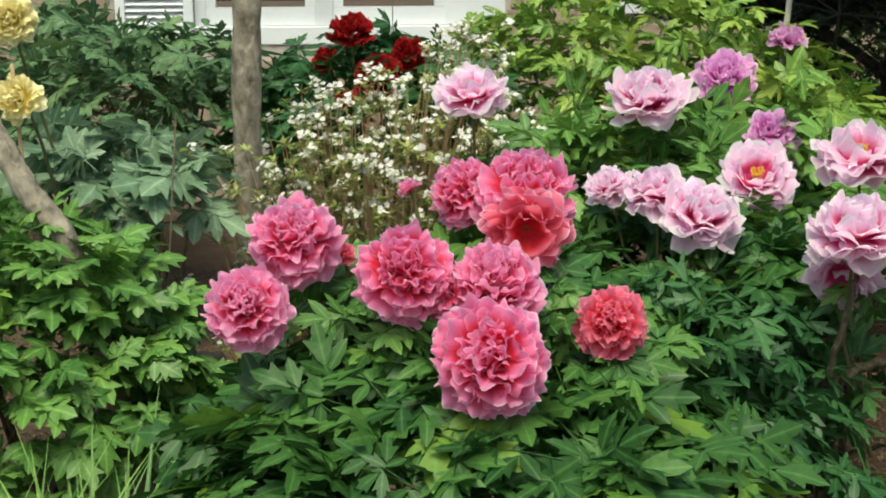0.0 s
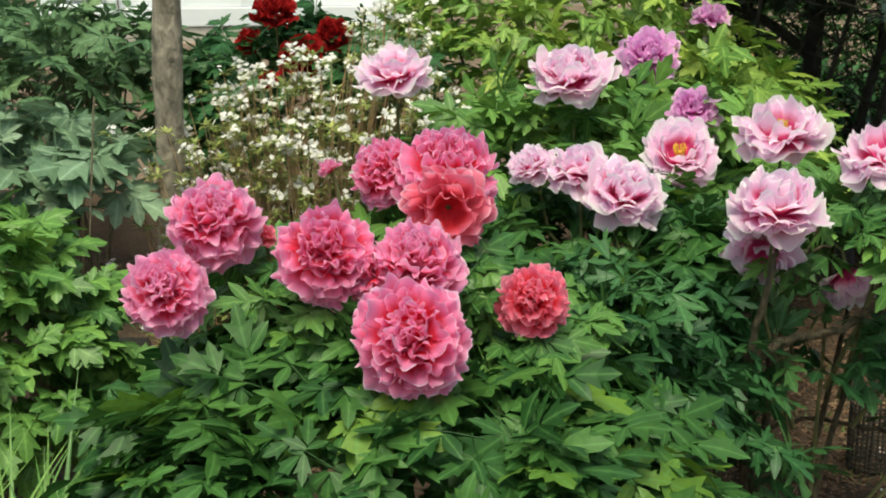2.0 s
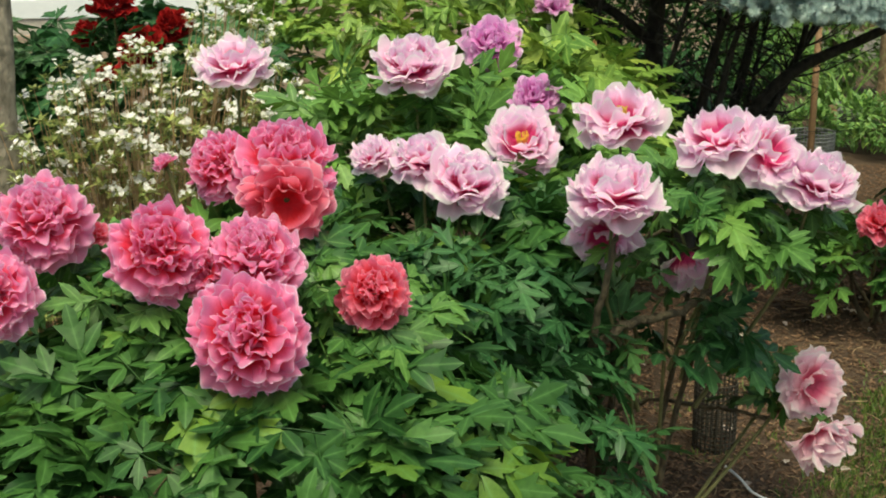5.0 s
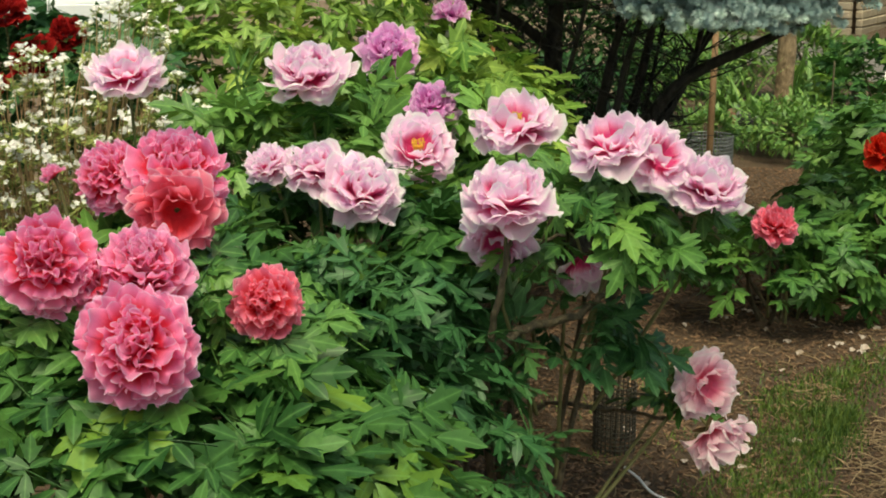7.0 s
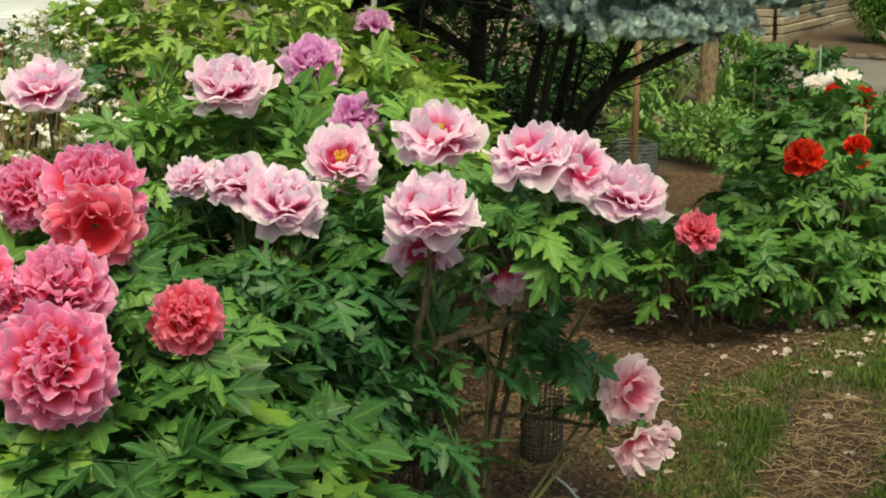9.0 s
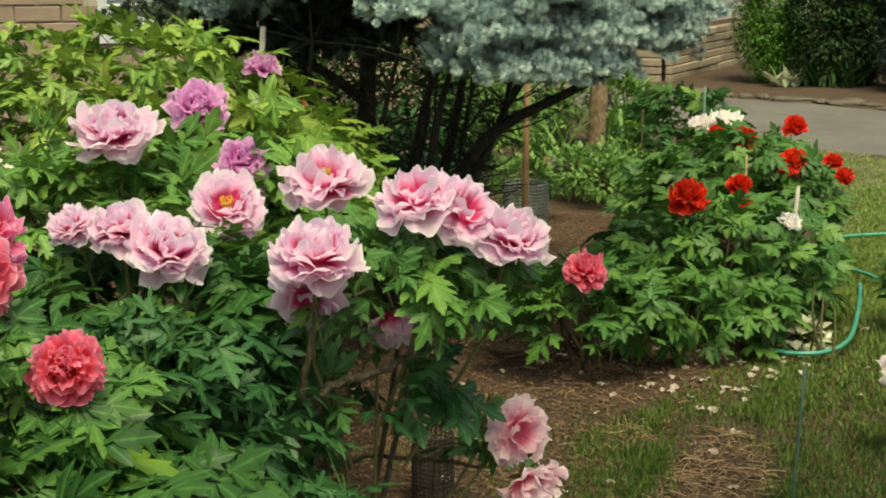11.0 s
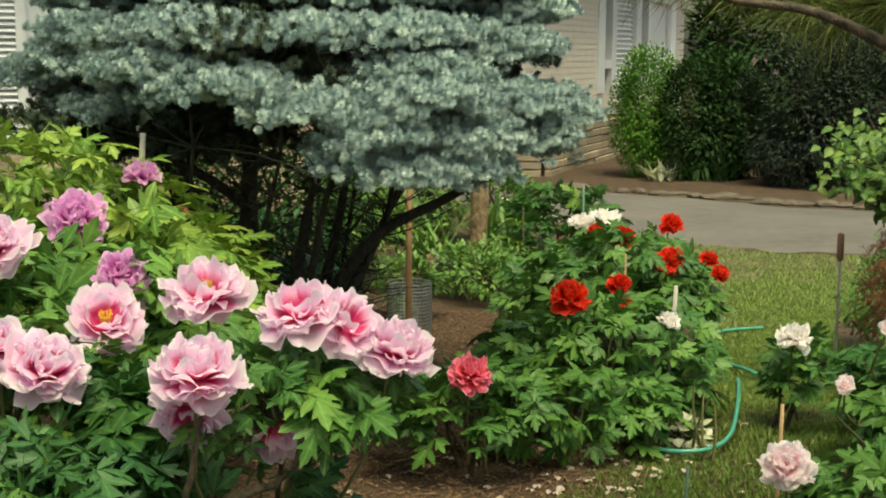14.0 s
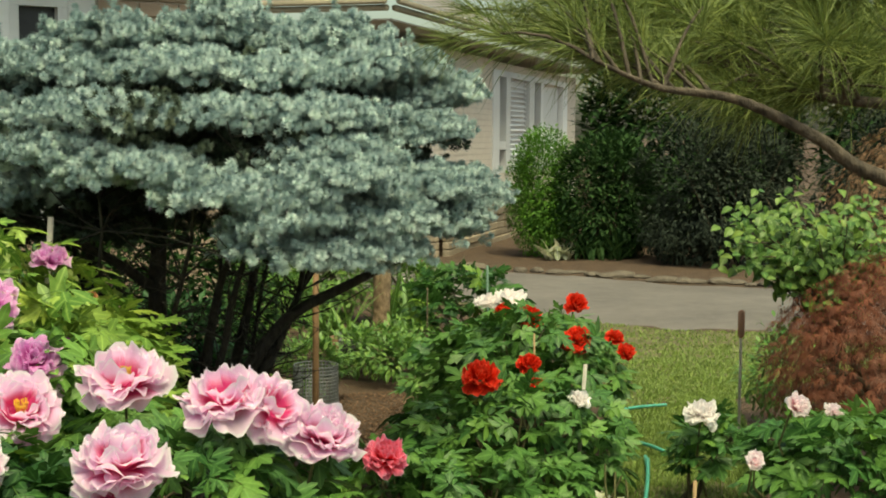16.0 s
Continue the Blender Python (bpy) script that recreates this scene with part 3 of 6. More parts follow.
lawn = new("lawn", sheet("lawn", np.linspace(-1, 12, 131), np.linspace(3, 13, 101), plain_material("lawn_soil", (0.085, 0.075, 0.035), (0.17, 0.15, 0.075), 3.0, 0.95, 60, 0.8, 0.02), 0.008, lambda x, y: y > 5.4 and left_edge(y) < x < right_edge(y) and y < drive_near(x)))
tagged(lawn, "short worn lawn between the flower beds", "lawn", kind="structure")
rng = random.Random(3)
s = Soup()
count = 0
while count < 230000:
    count += 1
    y = 3.2 + 8.2 * rng.random() ** 1.5
    a, b = left_edge(y), right_edge(y)
    x = rng.uniform(a - 0.22, b + 0.12)
    if y > drive_near(x):
        continue
    patch = noise.noise((x * 1.8, y * 1.4, 4.0)) + 0.5 * noise.noise((x * 6, y * 6, 1.0))
    fringe = noise.noise((x * 5, y * 5, 7.0))
    if x - a + 0.22 < 0.10 + 0.30 * (0.5 + fringe) * rng.random():
        continue
    worn = trodden(x, y) + 0.5 * fringe
    if worn < 1.0 and rng.random() < 0.985 or worn < 1.5 and rng.random() < 0.6:
        continue
    if patch > (0.25 if y > 5.2 else -0.05) and rng.random() < 0.6:
        continue
    h = rng.uniform(0.010, 0.026 if y < 5 else 0.034) * (1.5 if fringe > 0.25 and y < 5 else 1.0)
    w = 0.0009 + 0.0006 * y
    an, ln = rng.uniform(0, 6.28), rng.uniform(0.1, 0.9) * h
    dx, dy = math.cos(an), math.sin(an)
    z = lift(x, y)
    # rib grows with y: stronger light on the far lawn put into colour.
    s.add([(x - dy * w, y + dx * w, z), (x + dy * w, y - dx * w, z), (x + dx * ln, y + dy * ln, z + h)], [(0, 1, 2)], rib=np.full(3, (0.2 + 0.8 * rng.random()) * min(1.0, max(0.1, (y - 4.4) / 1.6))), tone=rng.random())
for i in range(5000):
    x, y = rng.uniform(-0.7, 0.6), rng.uniform(2.9, 4.4)
    if noise.noise((x * 4, y * 4, 9.0)) < 0.08:
        continue
    h, an = rng.uniform(0.008, 0.022), rng.uniform(0, 6.28)
    dx, dy, z = math.cos(an), math.sin(an), lift(x, y)
    s.add([(x - dy * 0.0025, y + dx * 0.0025, z), (x + dy * 0.0025, y - dx * 0.0025, z), (x + dx * h, y + dy * h, z + h)], [(0, 1, 2)], tone=rng.random())
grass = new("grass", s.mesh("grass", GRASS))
tagged(grass, "short green grass blades of the lawn", "grass", kind="stuff")

s = Soup()
rng = random.Random(4)
for i in range(46000):
    if i < 43000:
        x, y = rng.uniform(-1.0, 1.5), 2.7 + 5.3 * rng.random() ** 1.25
    else:
        x, y = rng.uniform(-3.6, -1.2), rng.uniform(2.4, 5.0)
    if left_edge(y) + 0.15 < x < right_edge(y) and trodden(x, y) > 1.2 and rng.random() < 0.85:
        continue
    a, b, c = rng.uniform(0.003, 0.012), rng.uniform(0.0012, 0.0035), rng.uniform(0.0008, 0.002)
    s.add(box_verts(-a, -b, -c, a, b, c), BOX_F, pose(x, y, lift(x, y) + 0.006, rng.uniform(-25, 25), rng.uniform(-25, 25), rng.uniform(0, 360)), tone=rng.random())
chips = new("bark_mulch", s.mesh("bark_mulch", CHIP, False))
tagged(chips, "loose brown bark chips over the beds", "mulch", kind="stuff")

drive_x = np.linspace(-6, 12, 91)
v, f = [], []
for x in drive_x:
    for k in (0.0, 0.25, 0.5, 0.75, 1.0):
        y = drive_near(x) * (1 - k) + drive_far(x) * k
        v.append((x, y, lift(x, y) - 0.005 + 0.05 * math.sin(math.pi * k) ** 0.5))
for i in range(len(drive_x) - 1):
    for k in range(4):
        f.append((i * 5 + k, (i + 1) * 5 + k, (i + 1) * 5 + k + 1, i * 5 + k + 1))
me = bpy.data.meshes.new("driveway")
me.from_pydata(v, [], f)
me.materials.append(ASPHALT)
tagged(new("driveway", me), "grey asphalt driveway beyond the lawn", "driveway", kind="structure")

# ---- house with the white windows ----
HOUSE = Matrix.Translation((-3.46, 6.65, 0)) @ Matrix(((0.887, -0.462, 0, 0), (0.462, 0.887, 0, 0), (0, 0, 1, 0), (0, 0, 0, 1)))
house = new("house")
house.matrix_world = HOUSE
tagged(house, "brick house with white window frames and shutters", "house")
WALL_L, WALL_R, WALL_T = -5.0, 3.45, 2.75
OPENINGS = ((-1.28, 0.86, 0.90, 2.35), (1.44, 2.72, 1.04, 2.45))


def wall_boxes(name, x0, x1, z1, openings, depth, mat):
    """A wall with openings, as boxes butted end to end."""
    s = Soup()
    x = x0
    for a, b, z0, zt in openings:
        s.add(box_verts(x, 0, -0.05, a, depth, z1), BOX_F)
        s.add(box_verts(a, 0, -0.05, b, depth, z0), BOX_F)
        s.add(box_verts(a, 0, zt, b, depth, z1), BOX_F)
        x = b
    s.add(box_verts(x, 0, -0.05, x1, depth, z1), BOX_F)
    return s.mesh(name, mat, False)


house_wall = None
for x0, x1, z0, z1 in ((WALL_L, -1.28, -0.05, WALL_T), (-1.28, 0.86, -0.05, 0.90), (-1.28, 0.86, 2.35, WALL_T), (0.86, 1.44, -0.05, WALL_T), (1.44, 2.72, -0.05, 1.04), (1.44, 2.72, 2.45, WALL_T), (2.72, WALL_R, -0.05, WALL_T)):
    house_wall = part("wall", box_mesh("wall", (x1 - x0, 0.2, z1 - z0), MORTAR, 0), house, m=pose((x0 + x1) / 2, 0.1, (z0 + z1) / 2))
wall_at = ((2.72 + WALL_R) / 2, 0.1, (WALL_T - 0.05) / 2)
part("side_wall", box_mesh("side_wall", (0.2, 5.0, WALL_T), MORTAR, 0), house, m=pose(WALL_R - 0.1, 2.7, WALL_T / 2))
s = Soup()
s.add([(WALL_L - 0.4, -0.5, 2.72), (WALL_R + 0.4, -0.5, 2.72), (WALL_R + 0.4, 5.5, 2.72), (WALL_L - 0.4, 5.5, 2.72), (WALL_L - 0.4, 2.5, 4.1), (WALL_R + 0.4, 2.5, 4.1)], [(0, 1, 5, 4)])
s.add([(WALL_L - 0.4, 5.5, 2.72), (WALL_R + 0.4, 5.5, 2.72), (WALL_R + 0.4, 2.5, 4.1), (WALL_L - 0.4, 2.5, 4.1)], [(0, 1, 2, 3)])
s.add([(WALL_L - 0.4, -0.5, 2.70), (WALL_R + 0.4, -0.5, 2.70), (WALL_R + 0.4, 5.5, 2.70), (WALL_L - 0.4, 5.5, 2.70)], [(3, 2, 1, 0)])
part("roof", s.mesh("roof", SHINGLE, False), house, "low grey shingle roof")


def window(x0, x1, z0, z1, bars, sill):
    """A white window: casing, sill, sashes and panes. bars: the edges of each pane."""
    d0, d1 = 0.03, 0.13

    def piece(name, a, b, c, d, e, f, parent):
        return part(name, box_mesh(name, (b - a, d - c, f - e), WHITE_PAINT, 0.004), parent, m=pose((a + b) / 2, (c + d) / 2, (e + f) / 2))

    frame_part = piece("window", x0, x1, d0 - 0.01, d1, z1 - 0.09, z1, house)
    tagged(frame_part, "white painted window frame")
    off = Matrix.Translation((-(x0 + x1) / 2, -(d0 - 0.01 + d1) / 2, -(z1 - 0.045)))
    sill_part = piece("sill", x0, x1, d0 - 0.04, d1, z0 - sill, z0, frame_part)
    sill_part.matrix_basis = off @ sill_part.matrix_basis
    edges = [x0] + [e for b in bars for e in b] + [x1]
    for a, b in zip(edges[::2], edges[1::2]):
        j = piece("jamb", a, b, d0, d1, z0 + 0.002, z1 - 0.092, frame_part)
        j.matrix_basis = off @ j.matrix_basis
    for a, b in bars:
        g = Soup()
        for p in (box_verts(a, d0 + 0.012, z0 + 0.003, b, d1, z0 + 0.10), box_verts(a, d0 + 0.012, z1 - 0.19, b, d1, z1 - 0.093),
                  box_verts(a, d0 + 0.012, z0 + 0.101, a + 0.055, d1, z1 - 0.191), box_verts(b - 0.055, d0 + 0.012, z0 + 0.101, b, d1, z1 - 0.191)):
            g.add(p, BOX_F)
        part("sash", g.mesh("sash", WHITE_PAINT, False), frame_part, m=off)
        part("pane", box_mesh("pane", (b - a - 0.09, 0.01, z1 - z0 - 0.27), GLASS, 0), frame_part, m=off @ pose((a + b) / 2, d1 - 0.03, (z0 + z1) / 2 + 0.0))


def shutter(x0, x1, z0, z1):
    s = Soup()
    for p in (box_verts(x0, -0.035, z0, x0 + 0.05, 0.028, z1), box_verts(x1 - 0.05, -0.035, z0, x1, 0.028, z1), box_verts(x0 + 0.051, -0.035, z0, x1 - 0.051, 0.02, z0 + 0.09), box_verts(x0 + 0.051, -0.035, z1 - 0.08, x1 - 0.051, 0.02, z1)):
        s.add(p, BOX_F)
    sh = part("shutter", s.mesh("shutter", WHITE_PAINT, False), house, "white louvred shutter")
    slat = box_mesh("slat", (x1 - x0 - 0.10, 0.045, 0.008), WHITE_PAINT, 0)
    z = z0 + 0.11
    while z < z1 - 0.09:
        part("slat", slat, sh, m=pose((x0 + x1) / 2, -0.008, z, 38, 0, 0))
        z += 0.034


window(-0.86, 0.86, 0.98, 2.35, ((-0.80, -0.20), (-0.10, 0.52)), 0.10)
shutter(-1.28, -0.865, 0.90, 2.35)
window(1.74, 2.72, 1.06, 2.45, ((1.82, 2.17), (2.23, 2.56)), 0.04)
shutter(1.44, 1.735, 1.04, 2.45)

# ---- side of the far house, with stone base ----
FAR = Matrix.Translation((1.454, 17.16, 0)) @ Matrix(((0.40, -0.917, 0, 0), (0.917, 0.40, 0, 0), (0, 0, 1, 0), (0, 0, 0, 1)))
far_house = new("far_house")
far_house.matrix_world = FAR
tagged(far_house, "pale brick house wing with overhanging grey roof", "house")
part("wall", wall_boxes("wall", 0.0, 12.0, 2.75, ((4.9, 11.0, 0.9, 2.62),), 0.2, PINK_SIDING), far_house)
part("front_wall", box_mesh("front_wall", (0.2, 7.0, 2.75), CEDAR, 0), far_house, "brown wooden porch wall", pose(-0.12, 3.7, 1.37))
k = Soup()
for i in range(24):
    k.add(box_verts(0.0, -0.014, 0.62 + 0.09 * i, 4.88, -0.001, 0.62 + 0.09 * i + 0.078), BOX_F)
part("siding", k.mesh("siding", PINK_SIDING, False), far_house, "courses of pale brick", kind="stuff")
far_window = part("window", box_mesh("window", (0.42, 0.13, 1.72), WHITE_PAINT), far_house, "tall white window frame", pose(5.12, 0.035, 1.76))
for a, b, c, d in ((5.80, 6.08, 0.9, 2.62), (7.55, 7.95, 0.9, 2.62), (8.5, 8.7, 0.9, 2.62), (10.6, 11.0, 0.9, 2.62), (5.34, 5.79, 1.30, 1.44), (5.34, 10.6, 2.52, 2.62)):
    part("jamb", box_mesh("jamb", (b - a, 0.13, d - c), WHITE_PAINT), far_window, m=pose((a + b) / 2 - 5.12, 0, (c + d) / 2 - 1.76))
part("pane", box_mesh("pane", (5.6, 0.01, 1.7), GLASS, 0), far_window, m=pose(3.0, 0.09, 0))
part("curtain", box_mesh("curtain", (1.8, 0.02, 1.6), WHITE_PAINT, 0), far_window, m=pose(4.53, 0.06, 0))
far_shutter = part("shutter", box_mesh("shutter", (1.44, 0.02, 1.6), WHITE_PAINT), far_house, "white louvred shutter", pose(6.82, 0.09, 1.72))
far_slat = box_mesh("slat", (1.40, 0.05, 0.012), WHITE_PAINT, 0)
for i in range(19):
    part("slat", far_slat, far_shutter, m=pose(0, -0.035, -0.76 + 0.084 * i, 40, 0, 0))
EH = 2.88
part("soffit", box_mesh("soffit", (14.0, 7.5, 0.02), CONCRETE, 0), far_house, "beige soffit under the eave", pose(5.5, 3.3, EH))
for i, (a, b) in enumerate(((0.0, 0.08), (0.08, 0.15))):
    part("gutter", box_mesh("gutter", (14.0 + 2 * a, 0.07, 0.07), FASCIA, 0.02), far_house, "tan gutter and fascia", pose(5.5, -0.49 - a, EH + 0.05 + b))
    part("gutter", box_mesh("gutter", (0.07, 7.4, 0.07), FASCIA, 0.02), far_house, "tan gutter and fascia", pose(-1.54 - a, 3.26, EH + 0.05 + b))
g = Soup()
e = EH + 0.235
g.add([(-1.65, -0.6, e), (12.5, -0.6, e), (12.5, 3.2, e + 1.5), (2.2, 3.2, e + 1.5)], [(0, 1, 2, 3)])
g.add([(-1.65, -0.6, e), (2.2, 3.2, e + 1.5), (-1.65, 7.0, e)], [(0, 1, 2)])
part("roof", g.mesh("roof", SHINGLE, False), far_house, "grey shingle hip roof")
rng = random.Random(9)
stone_meshes = [box_mesh("stone", (w, 0.09, 0.098), STONE, 0.014) for w in (0.4, 0.6, 0.8, 0.95)]
planter = new("stone_wall")
planter.matrix_world = FAR
tagged(planter, "low wall of stacked beige ledge stone", "stone wall")
for j in range(6):
    x = 0.0
    while x < 5.5:
        n = rng.randrange(4)
        w = (0.4, 0.6, 0.8, 0.95)[n]
        part("stone", stone_meshes[n], planter, m=pose(x + w / 2, -0.66 - rng.random() * 0.025, 0.103 * j + 0.03))
        x += w + 0.012
    y = -0.6
    while y < 3.0:
        n = rng.randrange(4)
        w = (0.4, 0.6, 0.8, 0.95)[n]
        part("stone", stone_meshes[n], planter, m=pose(-0.05 - rng.random() * 0.025, y + w / 2, 0.103 * j + 0.03, 0, 0, 90))
        y += w + 0.012
part("fill", box_mesh("fill", (5.3, 0.55, 0.58), SOIL, 0), planter, m=pose(2.75, -0.33, 0.27))

# ---- shrubs of small leaves ----


def small_leaves(s, rng, centre, radii, count, size, shell=0.7, low=-0.9, clumps=14, round_leaf=False, spread=0.30):
    """Leaves in clumps over a mound, added to a soup."""
    heads = []
    for i in range(clumps):
        while True:
            d = Vector((rng.gauss(0, 1), rng.gauss(0, 1), rng.gauss(0, 1))).normalized()
            if d.z > low:
                break
        heads.append((d, rng.uniform(shell, 1.0)))
    for i in range(count):
        d0, k = heads[i % clumps]
        d = (d0 + Vector((rng.gauss(0, spread), rng.gauss(0, spread), rng.gauss(0, spread)))).normalized()
        k = k * (1 - 0.35 * rng.random() ** 2)
        p = Vector((centre[0] + d.x * radii[0] * k, centre[1] + d.y * radii[1] * k, centre[2] + d.z * radii[2] * k))
        if p.z < 0.02:
            continue
        sz = size * rng.uniform(0.65, 1.25)
        out = d + Vector((rng.gauss(0, 0.5), rng.gauss(0, 0.5), rng.gauss(0, 0.4)))
        v, f, rib = blade(sz, sz * (0.85 if round_leaf else 0.42), 0.2, rng.uniform(0, 0.7), 3 if round_leaf else 2)
        s.add(v, f, frame_of(p, out, Vector((0, 0, 1)) + d * 0.6, 1.0), rib=rib, tone=rng.random())


def shrub(name, at, label, category, mounds, count, size, mat, seed, trunk=True, **kw):
    ob = thing(name, at, label, category)
    rng = random.Random(seed)
    s = Soup()
    for c, r in mounds:
        small_leaves(s, rng, c, r, count, size, **kw)
    part("foliage", s.mesh("foliage", mat), ob, kind="stuff")
    if trunk:
        for c, r in mounds:
            for i in range(4):
                tgt = (c[0] + rng.uniform(-0.5, 0.5) * r[0], c[1] + rng.uniform(-0.5, 0.5) * r[1], c[2] + r[2] * 0.4)
                part("stem", tube_mesh("stem", bend((c[0] * 0.6, c[1] * 0.6, -0.03), tgt, 0.03, (0.04, 0, 0), 7), np.linspace(0.02, 0.007, 7), WOOD_STEM), ob)
    return ob


shrub("hedge_shrub", (3.35, 16.9, 0), "dense bright green hedge shrub by the house", "shrub", (((0, 0, 0.8), (0.52, 0.5, 0.95)),), 15000, 0.06, LEAF_BRIGHT, 41, clumps=46, shell=0.6)
shrub("hedge_shrub", (4.05, 16.6, 0), "green shrub with deep shade put into its leaf colour", "shrub", (((0, 0, 0.7), (0.75, 0.6, 0.95)),), 9000, 0.09, LEAF_HEDGE, 42, clumps=50, shell=0.85)
shrub("large_shrub", (5.3, 15.6, 0), "large purple-green shrub across the driveway, shade put into its colour", "shrub", (((0, 0, 0.85), (1.25, 0.9, 1.05)),), 21000, 0.075, LEAF_DUSK, 43, clumps=40, shell=0.62, spread=0.2)
shrub("large_shrub", (7.0, 14.4, 0), "large purple-green shrub across the driveway, shade put into its colour", "shrub", (((0, 0, 0.9), (1.1, 0.9, 1.2)),), 15000, 0.08, LEAF_DUSK, 44, clumps=40, shell=0.62, spread=0.2)
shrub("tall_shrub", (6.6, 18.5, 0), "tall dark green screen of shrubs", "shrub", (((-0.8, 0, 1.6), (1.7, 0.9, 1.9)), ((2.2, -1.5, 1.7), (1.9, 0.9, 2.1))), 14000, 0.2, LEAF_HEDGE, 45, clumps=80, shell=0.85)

# ---- blue spruce ----
spruce = thing("blue_spruce", (-0.42, 5.35, 0), "broad flat-topped blue spruce with dark bare lower limbs", "spruce tree")
rng = random.Random(11)


def shoot(rng, length=0.036, needles=54):
    """One plump, blunt needle-covered shoot along +y: vertices, faces, paleness towards the tip."""
    v, f, pale_tip = [], [], []
    for i in range(needles):
        t = (i + rng.random()) / needles
        a = i * 2.4 + rng.uniform(-0.3, 0.3)
        ln = 0.0165 * rng.uniform(0.85, 1.12)
        rise = 0.35 + 0.2 * rng.random() if t < 0.55 else math.asin(min(1.0, (t - 0.55) / 0.45)) * 0.95 + 0.1
        d = np.array((math.cos(a) * math.cos(rise), math.sin(rise), math.sin(a) * math.cos(rise)))
        side = np.cross(d, (0.3, 1, 0.2))
        side /= np.linalg.norm(side) + 1e-9
        b = np.array((0, length * min(1.0, t / 0.55), 0))
        n = len(v)
        v += [b + d * 0.003 - side * 0.0028, b + d * 0.003 + side * 0.0028, b + d * ln]
        f.append((n, n + 1, n + 2))
        pale_tip += [0.1, 0.1, 0.2 + 0.22 * t]
    return np.array(v), f, pale_tip


SHOOTS = [shoot(rng) for k in range(6)]
crown, inner_crown = Soup(), Soup()


def pad(s, centre, out, rx, ry, rz, count, rng, size=1.0):
    """A flat spray of shoots: a spruce bough's end."""
    o = Vector((out[0], out[1], 0)).normalized()
    side = Vector((-o.y, o.x, 0))
    for i in range(count):
        a, k = rng.uniform(0, 6.28), math.sqrt(rng.random())
        e = Vector(centre) + o * (rx * k * math.cos(a)) + side * (ry * k * math.sin(a))
        e.z += rz * (1 - k ** 2) * rng.uniform(0.3, 1.0) - 0.10 * max(0, math.cos(a)) * k * rx
        d = o * (0.5 + 0.5 * k * math.cos(a)) + side * (0.8 * k * math.sin(a)) + Vector((rng.gauss(0, 0.25), rng.gauss(0, 0.25), 0.34 + rng.gauss(0, 0.25)))
        v, f, light = SHOOTS[rng.randrange(6)]
        s.add(v, f, frame_of(e, d, (0, 0, 1), size * rng.uniform(0.95, 1.4)), rib=light, tone=rng.random())


def spray(s, base, out, length, width, rise, rng):
    """A flat, fan-shaped bough end: an axis, side branchlets and plump shoots along them."""
    o = Vector((out[0], out[1], 0)).normalized()
    side = Vector((-o.y, o.x, 0))
    base = Vector(base)
    n = max(3, round(length / 0.05))
    for i in range(n + 1):
        t = i / n
        p = base + o * (length * t) + Vector((0, 0, rise * t - 0.10 * length * t ** 3))
        for sgn in (-1, 1):
            reach = width * (1.0 - 0.72 * t) * rng.uniform(0.75, 1.1)
            d = (o * (0.55 + 0.35 * t) + side * sgn * (0.85 - 0.45 * t)).normalized()
            m = max(1, round(reach / 0.040))
            for j in range(m + 1):
                if t < 0.25 and j < m - 1 and rng.random() < 0.5:
                    continue
                q = p + d * (reach * j / m) + Vector((rng.gauss(0, 0.008), rng.gauss(0, 0.008), rng.gauss(0, 0.010) - 0.012 * j / m))
                turn = 0.0 if j == m else rng.choice((-0.6, 0.6)) + rng.gauss(0, 0.2)
                e = d * math.cos(turn) + d.cross(Vector((0, 0, 1))) * math.sin(turn) + Vector((0, 0, rng.gauss(0.22, 0.26)))
                v, f, light = SHOOTS[rng.randrange(6)]
                s.add(v, f, frame_of(q, e, (0, 0, 1), rng.uniform(1.15, 1.6)), rib=light, tone=rng.random())


CROWN_C, CROWN_R = Vector((0.14, 0.0, 1.50)), Vector((1.15, 0.84, 0.52))


def shelf(x, y, z, half, rng, layers=3):
    """One bough as a rounded shelf of sprays: its front edge at x, y, z."""
    away = Vector((x - 0.1, y - 0.25, 0)).normalized()
    across = Vector((-away.y, away.x, 0))
    n = max(2, round(half / 0.055))
    for lay in range(layers):
        back, up = (0.02, 0.0, 0.06)[lay], (-0.028, 0.0, 0.032)[lay]
        for i in range(n + 1):
            u = (2 * i / n - 1) + rng.uniform(-0.12, 0.12)
            length = rng.uniform(0.24, 0.32)
            turn = away + across * (0.55 * u)
            tip = Vector((x, y, z + up - 0.02 * u * u)) + across * (half * 0.85 * u) - away * (back + 0.35 * half * u * u) + Vector((0, 0, rng.gauss(0, 0.008)))
            turn.normalize()
            spray(crown, tip - turn * length, turn, length, 0.15, 0.015, rng)


def tier(y, z, boughs, layers=3):
    for x, dy, dz, half in boughs:
        shelf(x, y + dy, z + dz, half, rng, layers)


